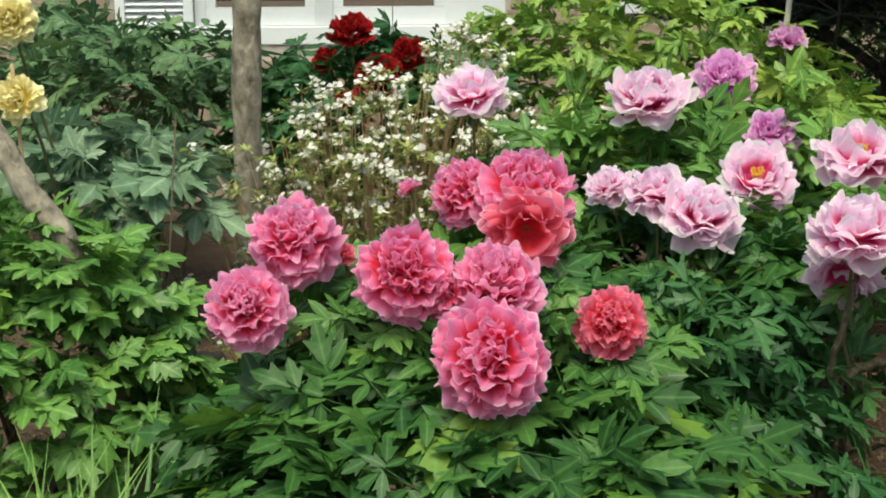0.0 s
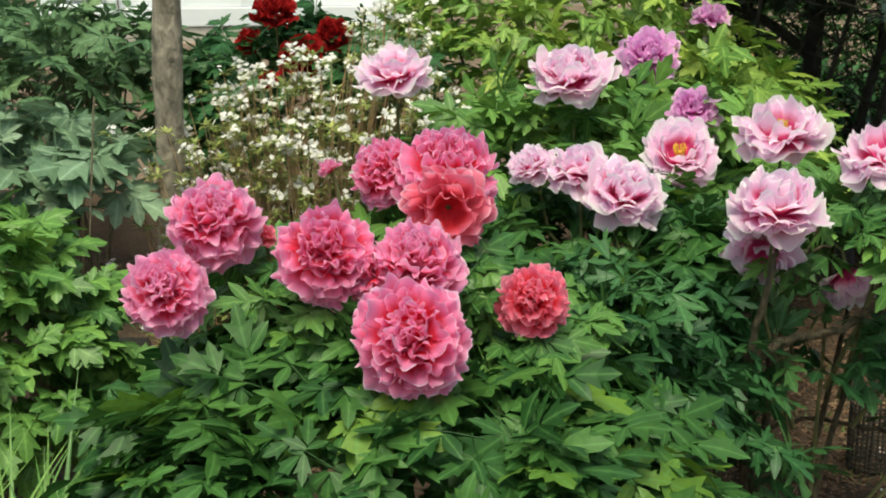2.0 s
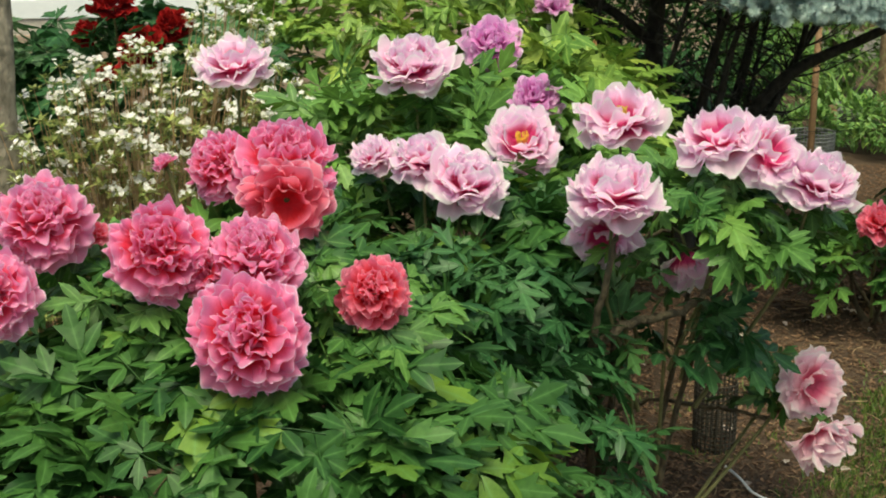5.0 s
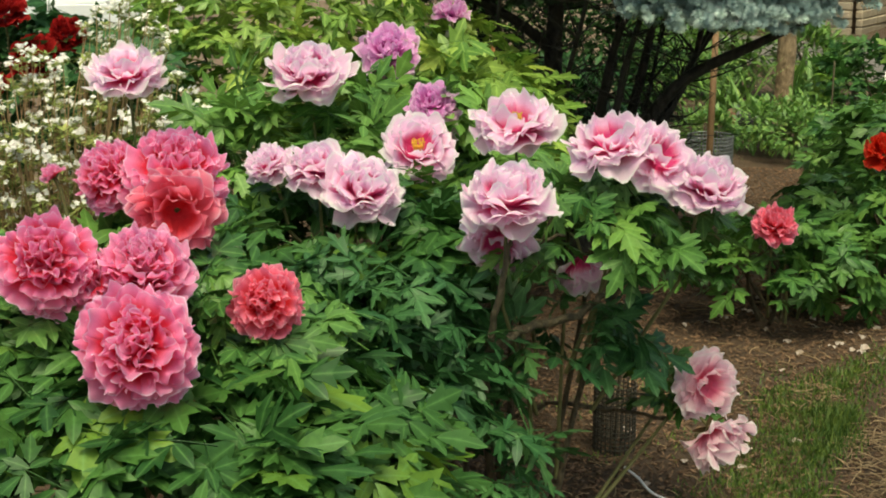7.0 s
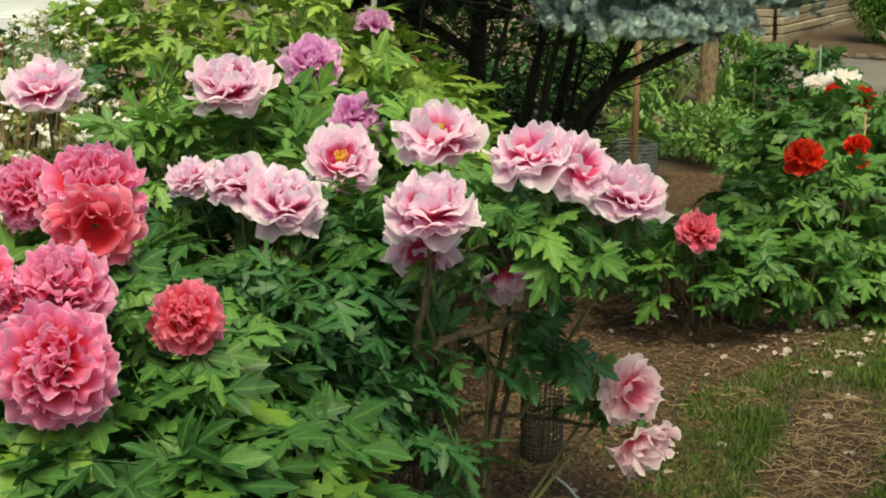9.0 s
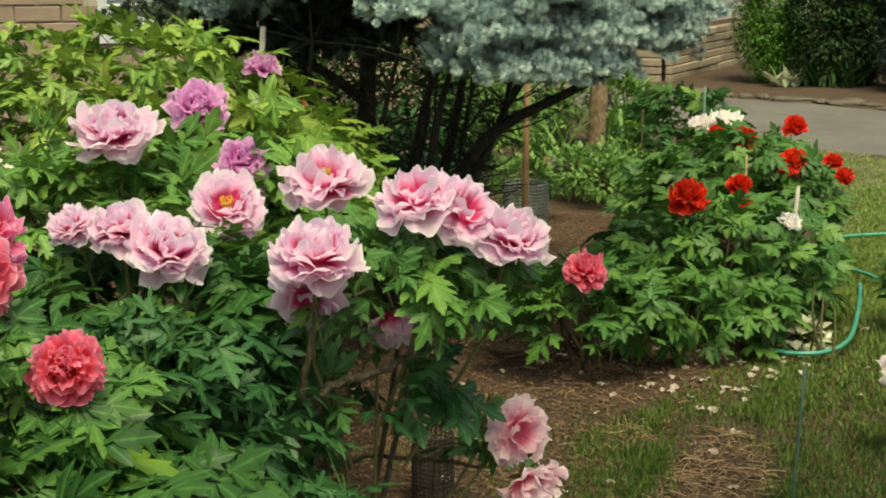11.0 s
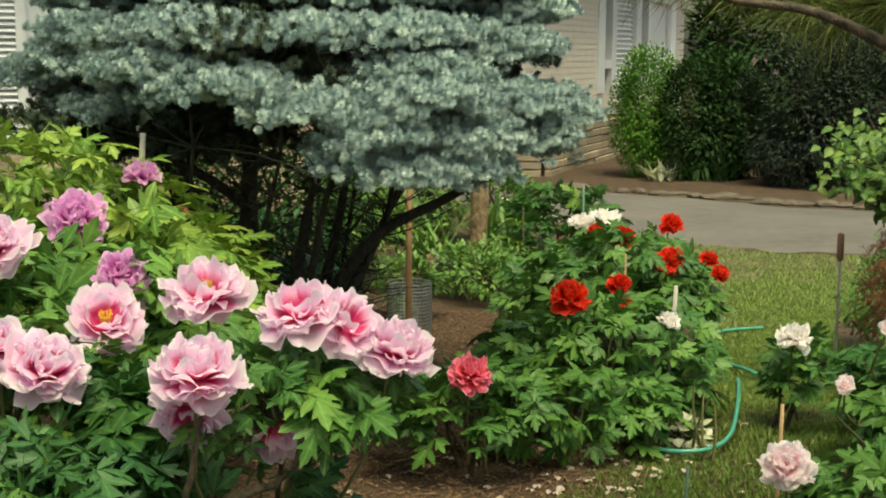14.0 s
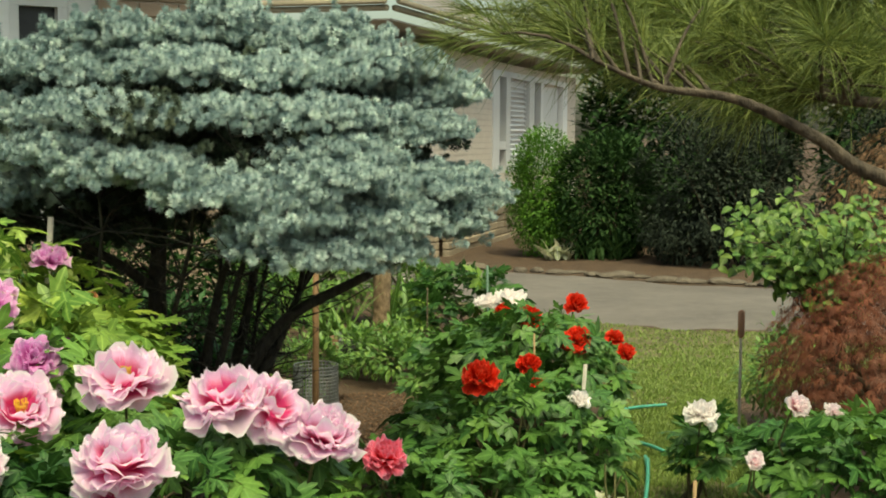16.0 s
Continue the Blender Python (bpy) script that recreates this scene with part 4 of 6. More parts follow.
tier(-0.15, 1.93, ((0.21, 0, 0, 0.15), (0.63, -0.05, 0, 0.13), (-0.30, 0, 0, 0.12)))
tier(-0.40, 1.80, ((0.02, -0.05, 0.01, 0.24), (-0.48, 0.10, 0.01, 0.18), (0.54, -0.05, -0.01, 0.20), (0.83, 0.05, 0.01, 0.16), (1.05, 0.20, -0.07, 0.12), (-0.85, 0.40, 0, 0.17)))
tier(-0.60, 1.64, ((-0.34, 0, 0, 0.22), (0.22, -0.02, -0.01, 0.24), (0.65, 0, 0, 0.20), (0.98, 0.20, -0.04, 0.18), (-0.79, 0.40, 0.01, 0.19)))
tier(-0.65, 1.49, ((-0.16, -0.07, -0.04, 0.25), (-0.46, 0.05, 0.02, 0.16), (0.69, 0, 0.01, 0.20), (-0.85, 0.45, 0.04, 0.17), (-0.72, 0.45, -0.13, 0.16), (-1.0, 0.65, 0, 0.15)))
tier(-0.75, 1.38, ((0.28, -0.05, -0.01, 0.24), (0.68, -0.03, 0.03, 0.20), (1.0, 0.20, 0.01, 0.16), (1.20, 0.40, -0.02, 0.10)))
tier(-0.80, 1.27, ((0.52, -0.02, 0.01, 0.20), (0.86, 0.10, 0.01, 0.18), (1.10, 0.35, -0.01, 0.13)))
tier(-0.80, 1.17, ((0.60, -0.02, -0.01, 0.17), (0.41, 0.02, 0.03, 0.12), (0.80, 0.08, 0.01, 0.15)))
for z, reach in ((1.42, 1.0), (1.62, 0.95), (1.80, 0.78)):
    for i in range(7):
        a = math.pi * (0.02 + 0.16 * i)
        shelf(0.14 + 1.05 * reach * math.cos(a), 0.25 + 0.6 * reach * math.sin(a), z + rng.uniform(-0.03, 0.03), 0.2, rng, 2)
for x, y, z in ((0.20, -0.12, 2.05), (0.08, -0.15, 1.99), (0.33, -0.1, 1.98), (0.62, -0.2, 1.99), (0.72, -0.22, 1.93), (0.53, -0.2, 1.94), (-0.22, -0.2, 1.98), (-0.36, -0.15, 1.95), (0.88, -0.3, 1.86), (-0.65, -0.1, 1.88), (1.05, -0.2, 1.77)):
    for ring, (drop, ln) in enumerate(((-0.08, 0.10), (-0.03, 0.07))):
        for i in range(6):
            a = i * 1.05 + ring * 0.5 + rng.uniform(-0.2, 0.2)
            spray(crown, (x, y, z + drop), (math.cos(a), math.sin(a)), ln, ln * 0.5, 0.03, rng)
    for i in range(4):
        v, f, light = SHOOTS[i]
        crown.add(v, f, frame_of((x + rng.gauss(0, 0.012), y + rng.gauss(0, 0.012), z - 0.02 + 0.018 * i), (rng.gauss(0, 0.25), rng.gauss(0, 0.25), 1), (0, 1, 0), 1.2), rib=light, tone=rng.random())
# Dark filler pads, coloured as the shade between and below the boughs.
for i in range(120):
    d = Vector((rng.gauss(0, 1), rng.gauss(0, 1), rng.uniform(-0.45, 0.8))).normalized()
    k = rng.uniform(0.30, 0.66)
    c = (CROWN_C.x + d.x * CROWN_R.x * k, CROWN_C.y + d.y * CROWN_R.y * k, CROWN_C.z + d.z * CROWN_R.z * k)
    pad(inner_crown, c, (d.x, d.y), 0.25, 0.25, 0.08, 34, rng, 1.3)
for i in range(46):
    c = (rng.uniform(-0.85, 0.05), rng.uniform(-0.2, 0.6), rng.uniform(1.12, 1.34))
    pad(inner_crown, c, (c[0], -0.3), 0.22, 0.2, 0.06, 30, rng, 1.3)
part("crown", crown.mesh("crown", SPRUCE), spruce, "silvery blue-green needle sprays in tiers", kind="stuff")
part("inner_needles", inner_crown.mesh("inner_needles", SPRUCE_SHADE), spruce, "dark needles inside the crown, shade of the gaps in their colour", kind="stuff")
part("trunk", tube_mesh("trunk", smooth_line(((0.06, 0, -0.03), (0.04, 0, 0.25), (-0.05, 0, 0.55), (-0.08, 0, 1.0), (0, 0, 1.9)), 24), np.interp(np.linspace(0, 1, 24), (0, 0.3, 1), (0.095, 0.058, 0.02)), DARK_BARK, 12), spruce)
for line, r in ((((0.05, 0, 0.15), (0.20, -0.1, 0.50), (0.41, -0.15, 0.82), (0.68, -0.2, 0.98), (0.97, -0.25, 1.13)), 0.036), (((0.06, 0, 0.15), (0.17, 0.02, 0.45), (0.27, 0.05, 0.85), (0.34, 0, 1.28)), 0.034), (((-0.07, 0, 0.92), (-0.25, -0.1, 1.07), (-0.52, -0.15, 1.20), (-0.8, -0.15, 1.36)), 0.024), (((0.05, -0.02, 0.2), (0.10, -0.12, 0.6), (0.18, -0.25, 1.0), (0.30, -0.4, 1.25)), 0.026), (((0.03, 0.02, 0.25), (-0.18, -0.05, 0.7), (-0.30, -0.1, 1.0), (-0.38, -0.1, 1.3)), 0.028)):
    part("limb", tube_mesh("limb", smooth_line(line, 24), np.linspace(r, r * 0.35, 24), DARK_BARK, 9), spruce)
for i in range(12):
    a = i * 2.4
    r = rng.uniform(0.40, 0.72)
    z0, z1 = rng.uniform(0.06, 0.34), rng.uniform(1.12, 1.42)
    tip = (0.05 + CROWN_R.x * 0.85 * r * math.cos(a), CROWN_R.y * r * math.sin(a), z1)
    line = bend((0, 0, z0), tip, rng.uniform(-0.22, -0.02), (rng.uniform(-0.16, 0.16), rng.uniform(-0.16, 0.16), 0), 12)
    line = line + np.array([(0.012 * math.sin(1.9 * n + i), 0.012 * math.cos(2.3 * n + i), 0) for n in range(12)]) * np.linspace(0, 1, 12)[:, None]
    k = rng.uniform(0.45, 1.05)
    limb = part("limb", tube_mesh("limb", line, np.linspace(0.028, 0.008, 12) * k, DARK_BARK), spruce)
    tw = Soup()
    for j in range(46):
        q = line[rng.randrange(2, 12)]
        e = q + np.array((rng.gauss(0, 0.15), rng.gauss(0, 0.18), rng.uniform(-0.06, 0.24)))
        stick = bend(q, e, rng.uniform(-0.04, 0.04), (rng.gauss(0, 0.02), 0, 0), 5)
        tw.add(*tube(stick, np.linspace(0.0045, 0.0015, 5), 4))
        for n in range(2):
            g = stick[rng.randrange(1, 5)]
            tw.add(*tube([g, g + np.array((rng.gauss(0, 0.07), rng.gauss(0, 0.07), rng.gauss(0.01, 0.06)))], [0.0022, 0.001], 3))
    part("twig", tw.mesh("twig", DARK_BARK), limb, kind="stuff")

# ---- peonies ----
UP = (0, 0, 1)
C1, C2 = "double coral-pink peony bloom with pale ruffled rims", "pale pink peony bloom with deep rose heart"
coral_blooms = (
    ((-0.855, 1.99, 0.772), (0.30, -0.85, 0.42), 0.205, CORAL, DOUBLE, True, False, C1),
    ((-0.91, 2.16, 0.835), (0.2, -0.5, 0.85), 0.175, ROSE, DOUBLE, True, False, C1),
    ((-0.98, 2.14, 0.835), (-0.3, -0.8, 0.5), 0.12, CORAL, DOUBLE, True, False, C1),
    ((-1.35, 2.03, 0.79), (0.15, -0.7, 0.6), 0.165, ROSE, DOUBLE, True, False, C1),
    ((-1.34, 2.19, 0.88), (0.2, -0.65, 0.7), 0.185, ROSE, DOUBLE, True, False, C1),
    ((-1.07, 2.12, 0.86), (0.25, -0.75, 0.6), 0.185, CORAL, DOUBLE, True, False, C1),
    ((-0.95, 2.43, 0.945), (0.15, -0.5, 0.85), 0.21, CORAL, DOUBLE, True, False, C1),
    ((-0.905, 2.31, 0.935), (0.32, -0.85, -0.1), 0.16, CORAL_RED, OPEN, False, False, "open coral-red peony bloom"),
    ((-1.065, 2.42, 0.955), (-0.3, -0.5, 0.8), 0.145, CORAL, DOUBLE, True, False, C1),
    ((-1.19, 2.40, 0.97), (-0.5, -0.3, 0.8), 0.05, CORAL, SIDE, False, False, "closed coral peony bud"),
    ((-0.715, 2.24, 0.78), (0.25, -0.8, 0.5), 0.14, CORAL_RED, DOUBLE, True, False, "coral-red peony bloom among the leaves"),
    ((-1.27, 2.25, 0.86), (-0.1, -0.6, 0.7), 0.06, CORAL_RED, BALL, True, False, C1),
)
peony_bush((-1.0, 2.25, 0), "tree peony covered in large coral-pink double blooms", (0.03, -0.04, 0.44), (0.57, 0.58, 0.28), 700, 0.205, LEAF, "broad", 101, coral_blooms, 300)
foliage(bpy.data.objects["peony_bush"], (-0.06, 0.10, 0.70), (0.44, 0.30, 0.17), 230, 0.165, LEAF_BED, "broad", 109, 90)
pale_blooms = (
    ((-0.34, 2.72, 0.88), (0.1, -0.38, 0.9), 0.20, PALE, SEMI, False, False, C2),
    ((-0.37, 2.81, 0.78), (-0.1, -0.7, -0.3), 0.15, PALE, OPEN, False, False, C2),
    ((-0.69, 2.87, 0.855), (0.25, -0.45, 0.75), 0.19, PALE, SEMI, False, False, C2),
    ((-0.80, 2.90, 0.90), (0, -0.3, 0.9), 0.15, PALE, SEMI, False, False, C2),
    ((-0.92, 2.92, 0.90), (-0.3, -0.5, 0.8), 0.115, PALE, SEMI, False, False, C2),
    ((-0.63, 3.23, 0.89), (0.05, -0.6, 0.75), 0.19, PALE, OPEN, False, True, C2),
    ((-0.40, 3.32, 0.94), (0.0, -0.35, 0.9), 0.21, PALE, OPEN, False, True, C2),
    ((-0.14, 2.96, 0.96), (-0.1, -0.25, 0.9), 0.195, PALE, OPEN, False, False, C2),
    ((-0.04, 2.95, 0.94), (0.5, -0.5, 0.4), 0.15, PALE, OPEN, False, False, C2),
    ((0.07, 2.97, 0.87), (0.3, -0.35, 0.85), 0.18, PALE, SEMI, False, False, C2),
    ((-0.21, 3.11, 0.67), (0.25, -0.3, -0.85), 0.16, PALE, SIDE, False, False, "nodding rose-pink peony bloom seen from behind"),
    ((0.09, 3.15, 0.355), (0.55, -0.6, 0.1), 0.165, SHELL, OPEN, False, False, C2),
    ((0.11, 3.08, 0.265), (0.45, -0.55, -0.45), 0.18, SHELL, SIDE, False, False, C2),
)
pale = peony_bush((-0.35, 3.05, 0), "tree peony with pale pink blooms on long bare stems", (0.13, -0.02, 0.76), (0.32, 0.26, 0.15), 125, 0.16, LEAF_BED, "broad", 102, pale_blooms, 110, low=-0.6)
foliage(pale, (-0.40, 0.0, 0.66), (0.36, 0.30, 0.22), 150, 0.19, LEAF, "broad", 103, 100)
foliage(pale, (0.05, -0.02, 0.48), (0.28, 0.20, 0.16), 36, 0.17, LEAF_DARK, "broad", 106, 36)
foliage(pale, (-0.30, -0.36, 0.47), (0.30, 0.28, 0.30), 260, 0.17, LEAF_DARK, "fern", 104, 160)
foliage(pale, (-0.12, -0.34, 0.30), (0.24, 0.20, 0.22), 70, 0.16, LEAF_DARK, "fern", 107, 70)
foliage(pale, (0.36, 0.20, 0.30), (0.12, 0.10, 0.12), 14, 0.15, LEAF, "broad", 105, 26)
peony_bush((-1.0, 3.75, 0), "tall leafy peony with pale pink open blooms", (0.05, -0.12, 0.68), (0.62, 0.42, 0.36), 330, 0.20, LEAF_MID, "broad", 111, (
    ((-0.94, 3.36, 1.05), (0.05, -0.42, 0.88), 0.215, PALE, SEMI, False, False, C2),
    ((-1.38, 3.22, 1.06), (0.05, -0.3, 0.95), 0.19, PALE, OPEN, False, False, C2),
    ((-0.65, 3.52, 0.96), (0.1, -0.6, 0.75), 0.14, LILAC, SEMI, False, False, "lilac-purple ruffled peony bloom"),
    ((-0.61, 3.50, 0.91), (0.3, -0.6, 0.5), 0.08, PALE, SEMI, False, False, C2)), 150)
peony_bush((-0.8, 4.2, 0), "light green peony with lilac blooms", (0, -0.12, 0.72), (0.50, 0.36, 0.36), 260, 0.20, LEAF_YELLOW, "broad", 112, (
    ((-0.85, 3.90, 1.06), (0.15, -0.8, 0.5), 0.17, LILAC, SEMI, False, False, "lilac-pink double peony bloom"),
    ((-0.64, 3.95, 0.93), (0.1, -0.4, 0.8), 0.06, PURPLE, SIDE, False, False, "dark violet peony bud")), 120)
peony_bush((-0.72, 4.65, 0), "yellow-green leaved peony with one lilac bloom", (-0.05, -0.02, 0.74), (0.40, 0.28, 0.27), 170, 0.18, LEAF_YELLOW, "broad", 113, (
    ((-0.77, 4.53, 1.12), (0.0, -0.2, 0.95), 0.13, LILAC, SIDE, False, False, "lilac peony bloom"),
    ((-0.66, 4.62, 0.99), (0.1, -0.3, 0.9), 0.055, SPENT, SIDE, False, False, "spent orange-brown peony bloom"),
    ((-0.72, 4.50, 0.90), (0.1, -0.4, 0.8), 0.06, SPENT, SIDE, False, False, "spent orange-brown peony bloom")), 80)
peony_bush((-1.35, 4.75, 0), "tall light green leafy peony without open blooms", (0.03, -0.1, 0.82), (0.85, 0.45, 0.46), 640, 0.17, LEAF_YELLOW, "broad", 114, (), 100)
peony_bush((-2.15, 4.35, 0), "peony with dark velvet red blooms under the window", (0, -0.1, 0.78), (0.55, 0.32, 0.36), 280, 0.20, LEAF_DARK, "broad", 115, (
    ((-2.17, 4.09, 1.135), (0.1, -0.4, 0.9), 0.165, DARKRED, BALL, True, False, "dark red ruffled bloom"),
    ((-1.97, 4.12, 1.07), (0.2, -0.5, 0.8), 0.14, DARKRED, BALL, True, False, "dark red ruffled bloom"),
    ((-2.04, 4.03, 0.99), (0.1, -0.4, 0.9), 0.185, DARKRED, BALL, True, False, "dark red ruffled bloom"),
    ((-2.27, 4.09, 1.05), (-0.2, -0.6, 0.6), 0.10, DARKRED, BALL, True, False, "dark red ruffled bloom"),
    ((-2.12, 3.93, 0.94), (0.1, -0.7, 0.6), 0.07, DARKRED, BALL, True, False, "dark red ruffled bloom")), 80, petals_apart=False)
peony_bush((-3.1, 4.35, 0), "grey-green leafy peony against the house", (0, -0.1, 0.72), (0.72, 0.50, 0.42), 330, 0.22, LEAF_BLUE, "broad", 116, (), 120)
peony_bush((-4.2, 4.9, 0), "grey-green leafy peony against the house", (0, 0, 0.72), (0.8, 0.5, 0.45), 260, 0.22, LEAF_BLUE, "broad", 117, (), 40)
peony_bush((-2.22, 2.38, 0), "finely cut mid-green peony without blooms", (0, 0, 0.42), (0.45, 0.40, 0.42), 620, 0.15, LEAF_MID, "plain", 118, (), 200)
peony_bush((-2.50, 3.0, 0), "grey-green peony with pale yellow blooms", (0.10, 0, 0.78), (0.34, 0.25, 0.20), 70, 0.22, LEAF_PALE, "plain", 119, (
    ((-2.42, 2.68, 1.27), (0.5, -0.8, 0.1), 0.13, YELLOW, SEMI, False, False, "pale yellow peony bloom"),
    ((-2.34, 2.60, 1.08), (0.2, -0.8, 0.4), 0.125, YELLOW, BALL, True, False, "pale yellow peony bloom")), 60)

# red bed
red_l = "scarlet peony bloom"
peony_bush((0.35, 4.85, 0), "low peony with one coral-red bloom", (0, -0.05, 0.23), (0.36, 0.26, 0.19), 120, 0.17, LEAF_BED, "broad", 121, (
    ((0.34, 4.60, 0.42), (0.05, -0.4, 0.9), 0.15, CORAL_RED, SEMI, False, False, "coral-red peony bloom"),), 50, petals_apart=False)
red_bush = peony_bush((0.85, 5.45, 0), "spreading peony with scarlet blooms beside the lawn", (0.10, 0, 0.28), (0.50, 0.48, 0.26), 330, 0.19, LEAF_BED, "broad", 122, (
    ((0.79, 5.33, 0.55), (0.05, -0.5, 0.8), 0.17, RED, BALL, True, False, red_l),
    ((1.03, 5.55, 0.57), (0.1, -0.5, 0.8), 0.11, RED, BALL, True, False, red_l),
    ((1.05, 5.48, 0.50), (0.2, -0.5, 0.6), 0.07, RED, BALL, True, False, red_l),
    ((1.17, 5.20, 0.49), (0.2, -0.5, 0.8), 0.085, WHITE, SEMI, False, False, "cream peony bloom")), 150, petals_apart=False, low=-0.85)
foliage(red_bush, (-0.08, -0.42, 0.18), (0.42, 0.26, 0.17), 90, 0.18, LEAF_BED, "broad", 127, 90, low=-0.8)
rng = random.Random(128)
for i in range(16):
    x, y, h = rng.uniform(-0.5, 0.5), rng.uniform(-0.62, -0.30), rng.uniform(0.16, 0.30)
    pts = bend((x, y, -0.02), (x + rng.gauss(0, 0.04), y + rng.gauss(0.02, 0.04), h), 0.0, (rng.gauss(0, 0.012), 0, 0), 6)
    part("stem", tube_mesh("stem", pts, np.linspace(0.006, 0.004, 6), STEM, 6), red_bush, "bare greenish stem")
peony_bush((1.25, 6.35, 0), "peony with orange-red blooms in the red bed", (-0.06, 0, 0.38), (0.44, 0.48, 0.33), 300, 0.19, LEAF_BED, "broad", 123, (
    ((1.18, 6.35, 0.66), (0.1, -0.5, 0.8), 0.13, RED, BALL, False, False, red_l),
    ((1.07, 6.47, 0.67), (-0.2, -0.5, 0.8), 0.10, RED, BALL, False, False, red_l),
    ((1.36, 6.10, 0.59), (0.1, -0.6, 0.7), 0.14, RED, SEMI, False, False, red_l),
    ((1.58, 6.26, 0.57), (0.4, -0.5, 0.7), 0.095, RED, BALL, False, False, red_l),
    ((1.60, 6.14, 0.52), (0.4, -0.5, 0.5), 0.10, RED, BALL, False, False, red_l),
    ((1.51, 6.80, 0.67), (0.2, -0.5, 0.7), 0.13, RED, BALL, False, False, red_l)), 60, petals_apart=False)
peony_bush((1.15, 7.1, 0), "leafy peony with flat white blooms at the back of the bed", (0, 0, 0.28), (0.5, 0.4, 0.28), 160, 0.19, LEAF_BED, "broad", 124, (
    ((1.20, 7.06, 0.66), (0, -0.3, 0.9), 0.16, WHITE, OPEN, False, False, "white peony bloom"),
    ((1.08, 7.06, 0.65), (0, -0.3, 0.9), 0.12, WHITE, OPEN, False, False, "white peony bloom")), 40, petals_apart=False)
peony_bush((1.0, 6.75, 0), "low light green peony behind the bare mulch", (0, 0, 0.24), (0.30, 0.32, 0.22), 90, 0.18, LEAF_LIGHT, "broad", 125, (), 40)
peony_bush((1.25, 9.0, 0), "rounded leafy peony near the driveway", (0, 0, 0.32), (0.42, 0.36, 0.34), 150, 0.2, LEAF, "broad", 126, (), 30)

# right bed
peony_bush((1.95, 4.65, 0), "peony with blush-white blooms in the side bed", (0.12, 0, 0.28), (0.36, 0.42, 0.26), 260, 0.19, LEAF_BED, "broad", 131, (
    ((1.78, 4.47, 0.60), (0.3, -0.5, 0.6), 0.105, BLUSH, SIDE, False, False, "blush-pink half-open bloom"),
    ((2.02, 4.69, 0.53), (0.1, -0.6, 0.6), 0.07, BLUSH, SEMI, False, False, "blush-pink bloom"),
    ((1.54, 4.21, 0.47), (0.1, -0.7, 0.5), 0.055, BLUSH, SEMI, False, False, "blush-pink bloom"),
    ((1.62, 4.42, 0.43), (-0.2, -0.7, 0.5), 0.06, BLUSH, SEMI, False, False, "blush-pink bloom")), 150, petals_apart=False)
peony_bush((1.42, 3.95, 0), "peony with a blush-white ruffled bloom", (0.18, 0, 0.16), (0.26, 0.28, 0.16), 110, 0.17, LEAF_BED, "broad", 132, (
    ((1.28, 3.94, 0.29), (-0.2, -0.6, 0.7), 0.16, BLUSH, SEMI, False, False, "blush-white ruffled bloom"),), 110)
peony_bush((1.70, 5.35, 0), "small peony with one white bloom", (0.12, 0, 0.22), (0.20, 0.20, 0.18), 60, 0.17, LEAF_BED, "broad", 133, (
    ((1.69, 5.24, 0.41), (0.0, -0.35, 0.9), 0.14, WHITE, SEMI, False, False, "white globe-shaped bloom"),), 40, petals_apart=False)

# ---- trunks and stakes ----


def stake(name, at, top, radius, mat, label, category="stake", sides=8, taper=0.85):
    ob = thing(name, at, label, category)
    d = Vector(top) - Vector(at)
    part("shaft", tube_mesh("shaft", [(0, 0, -0.03), tuple(d * 0.5), tuple(d), tuple(d + Vector((0, 0, 0.001)))], [radius, radius * (1 + taper) / 2, radius * taper, radius * 0.1], mat, sides), ob)
    return ob


def small_tree(name, at, label, line, radii, mat, limbs=()):
    ob = thing(name, at, label, "tree")
    rng = random.Random(len(line) + int(at[0] * 10))
    pts = [np.array(p, float) for p in line]
    dense = np.concatenate([np.linspace(a, b, 8, endpoint=False) for a, b in zip(pts, pts[1:])] + [[pts[-1]]])
    rad = np.interp(np.linspace(0, 1, len(dense)), np.linspace(0, 1, len(radii)), radii) * np.array([1 + 0.07 * rng.uniform(-1, 1) for k in dense])
    part("trunk", tube_mesh("trunk", dense, rad, mat, 14), ob)
    for a, b, r in limbs:
        part("limb", tube_mesh("limb", bend(a, b, 0.1, (0.05, 0, 0), 8), np.linspace(r, r * 0.4, 8), mat), ob)
    return ob


small_tree("young_tree", (-2.17, 3.40, 0), "slim grey-barked young tree trunk in the bed", ((0, 0, -0.03), (0.0, -0.02, 0.5), (0.005, -0.02, 1.0), (0.02, 0, 1.6), (0.02, 0.02, 3.6), (0.02, 0.02, 3.7)), (0.05, 0.046, 0.043, 0.041, 0.03, 0.001), BARK,
           (((0.02, 0, 2.2), (0.5, 0.2, 3.4), 0.02), ((0.02, 0, 2.6), (-0.4, 0.1, 3.8), 0.02)))
small_tree("leaning_tree", (-2.02, 2.62, 0), "leaning grey-brown tree trunk beside the leafy peony", ((0.02, 0.02, -0.03), (0.02, -0.16, 0.45), (-0.04, -0.24, 0.81), (-0.14, -0.23, 0.90), (-0.25, -0.21, 1.04), (-0.42, -0.2, 1.6), (-0.5, -0.2, 2.8), (-0.5, -0.2, 2.9)), (0.036, 0.033, 0.030, 0.030, 0.028, 0.026, 0.02, 0.001), BARK)
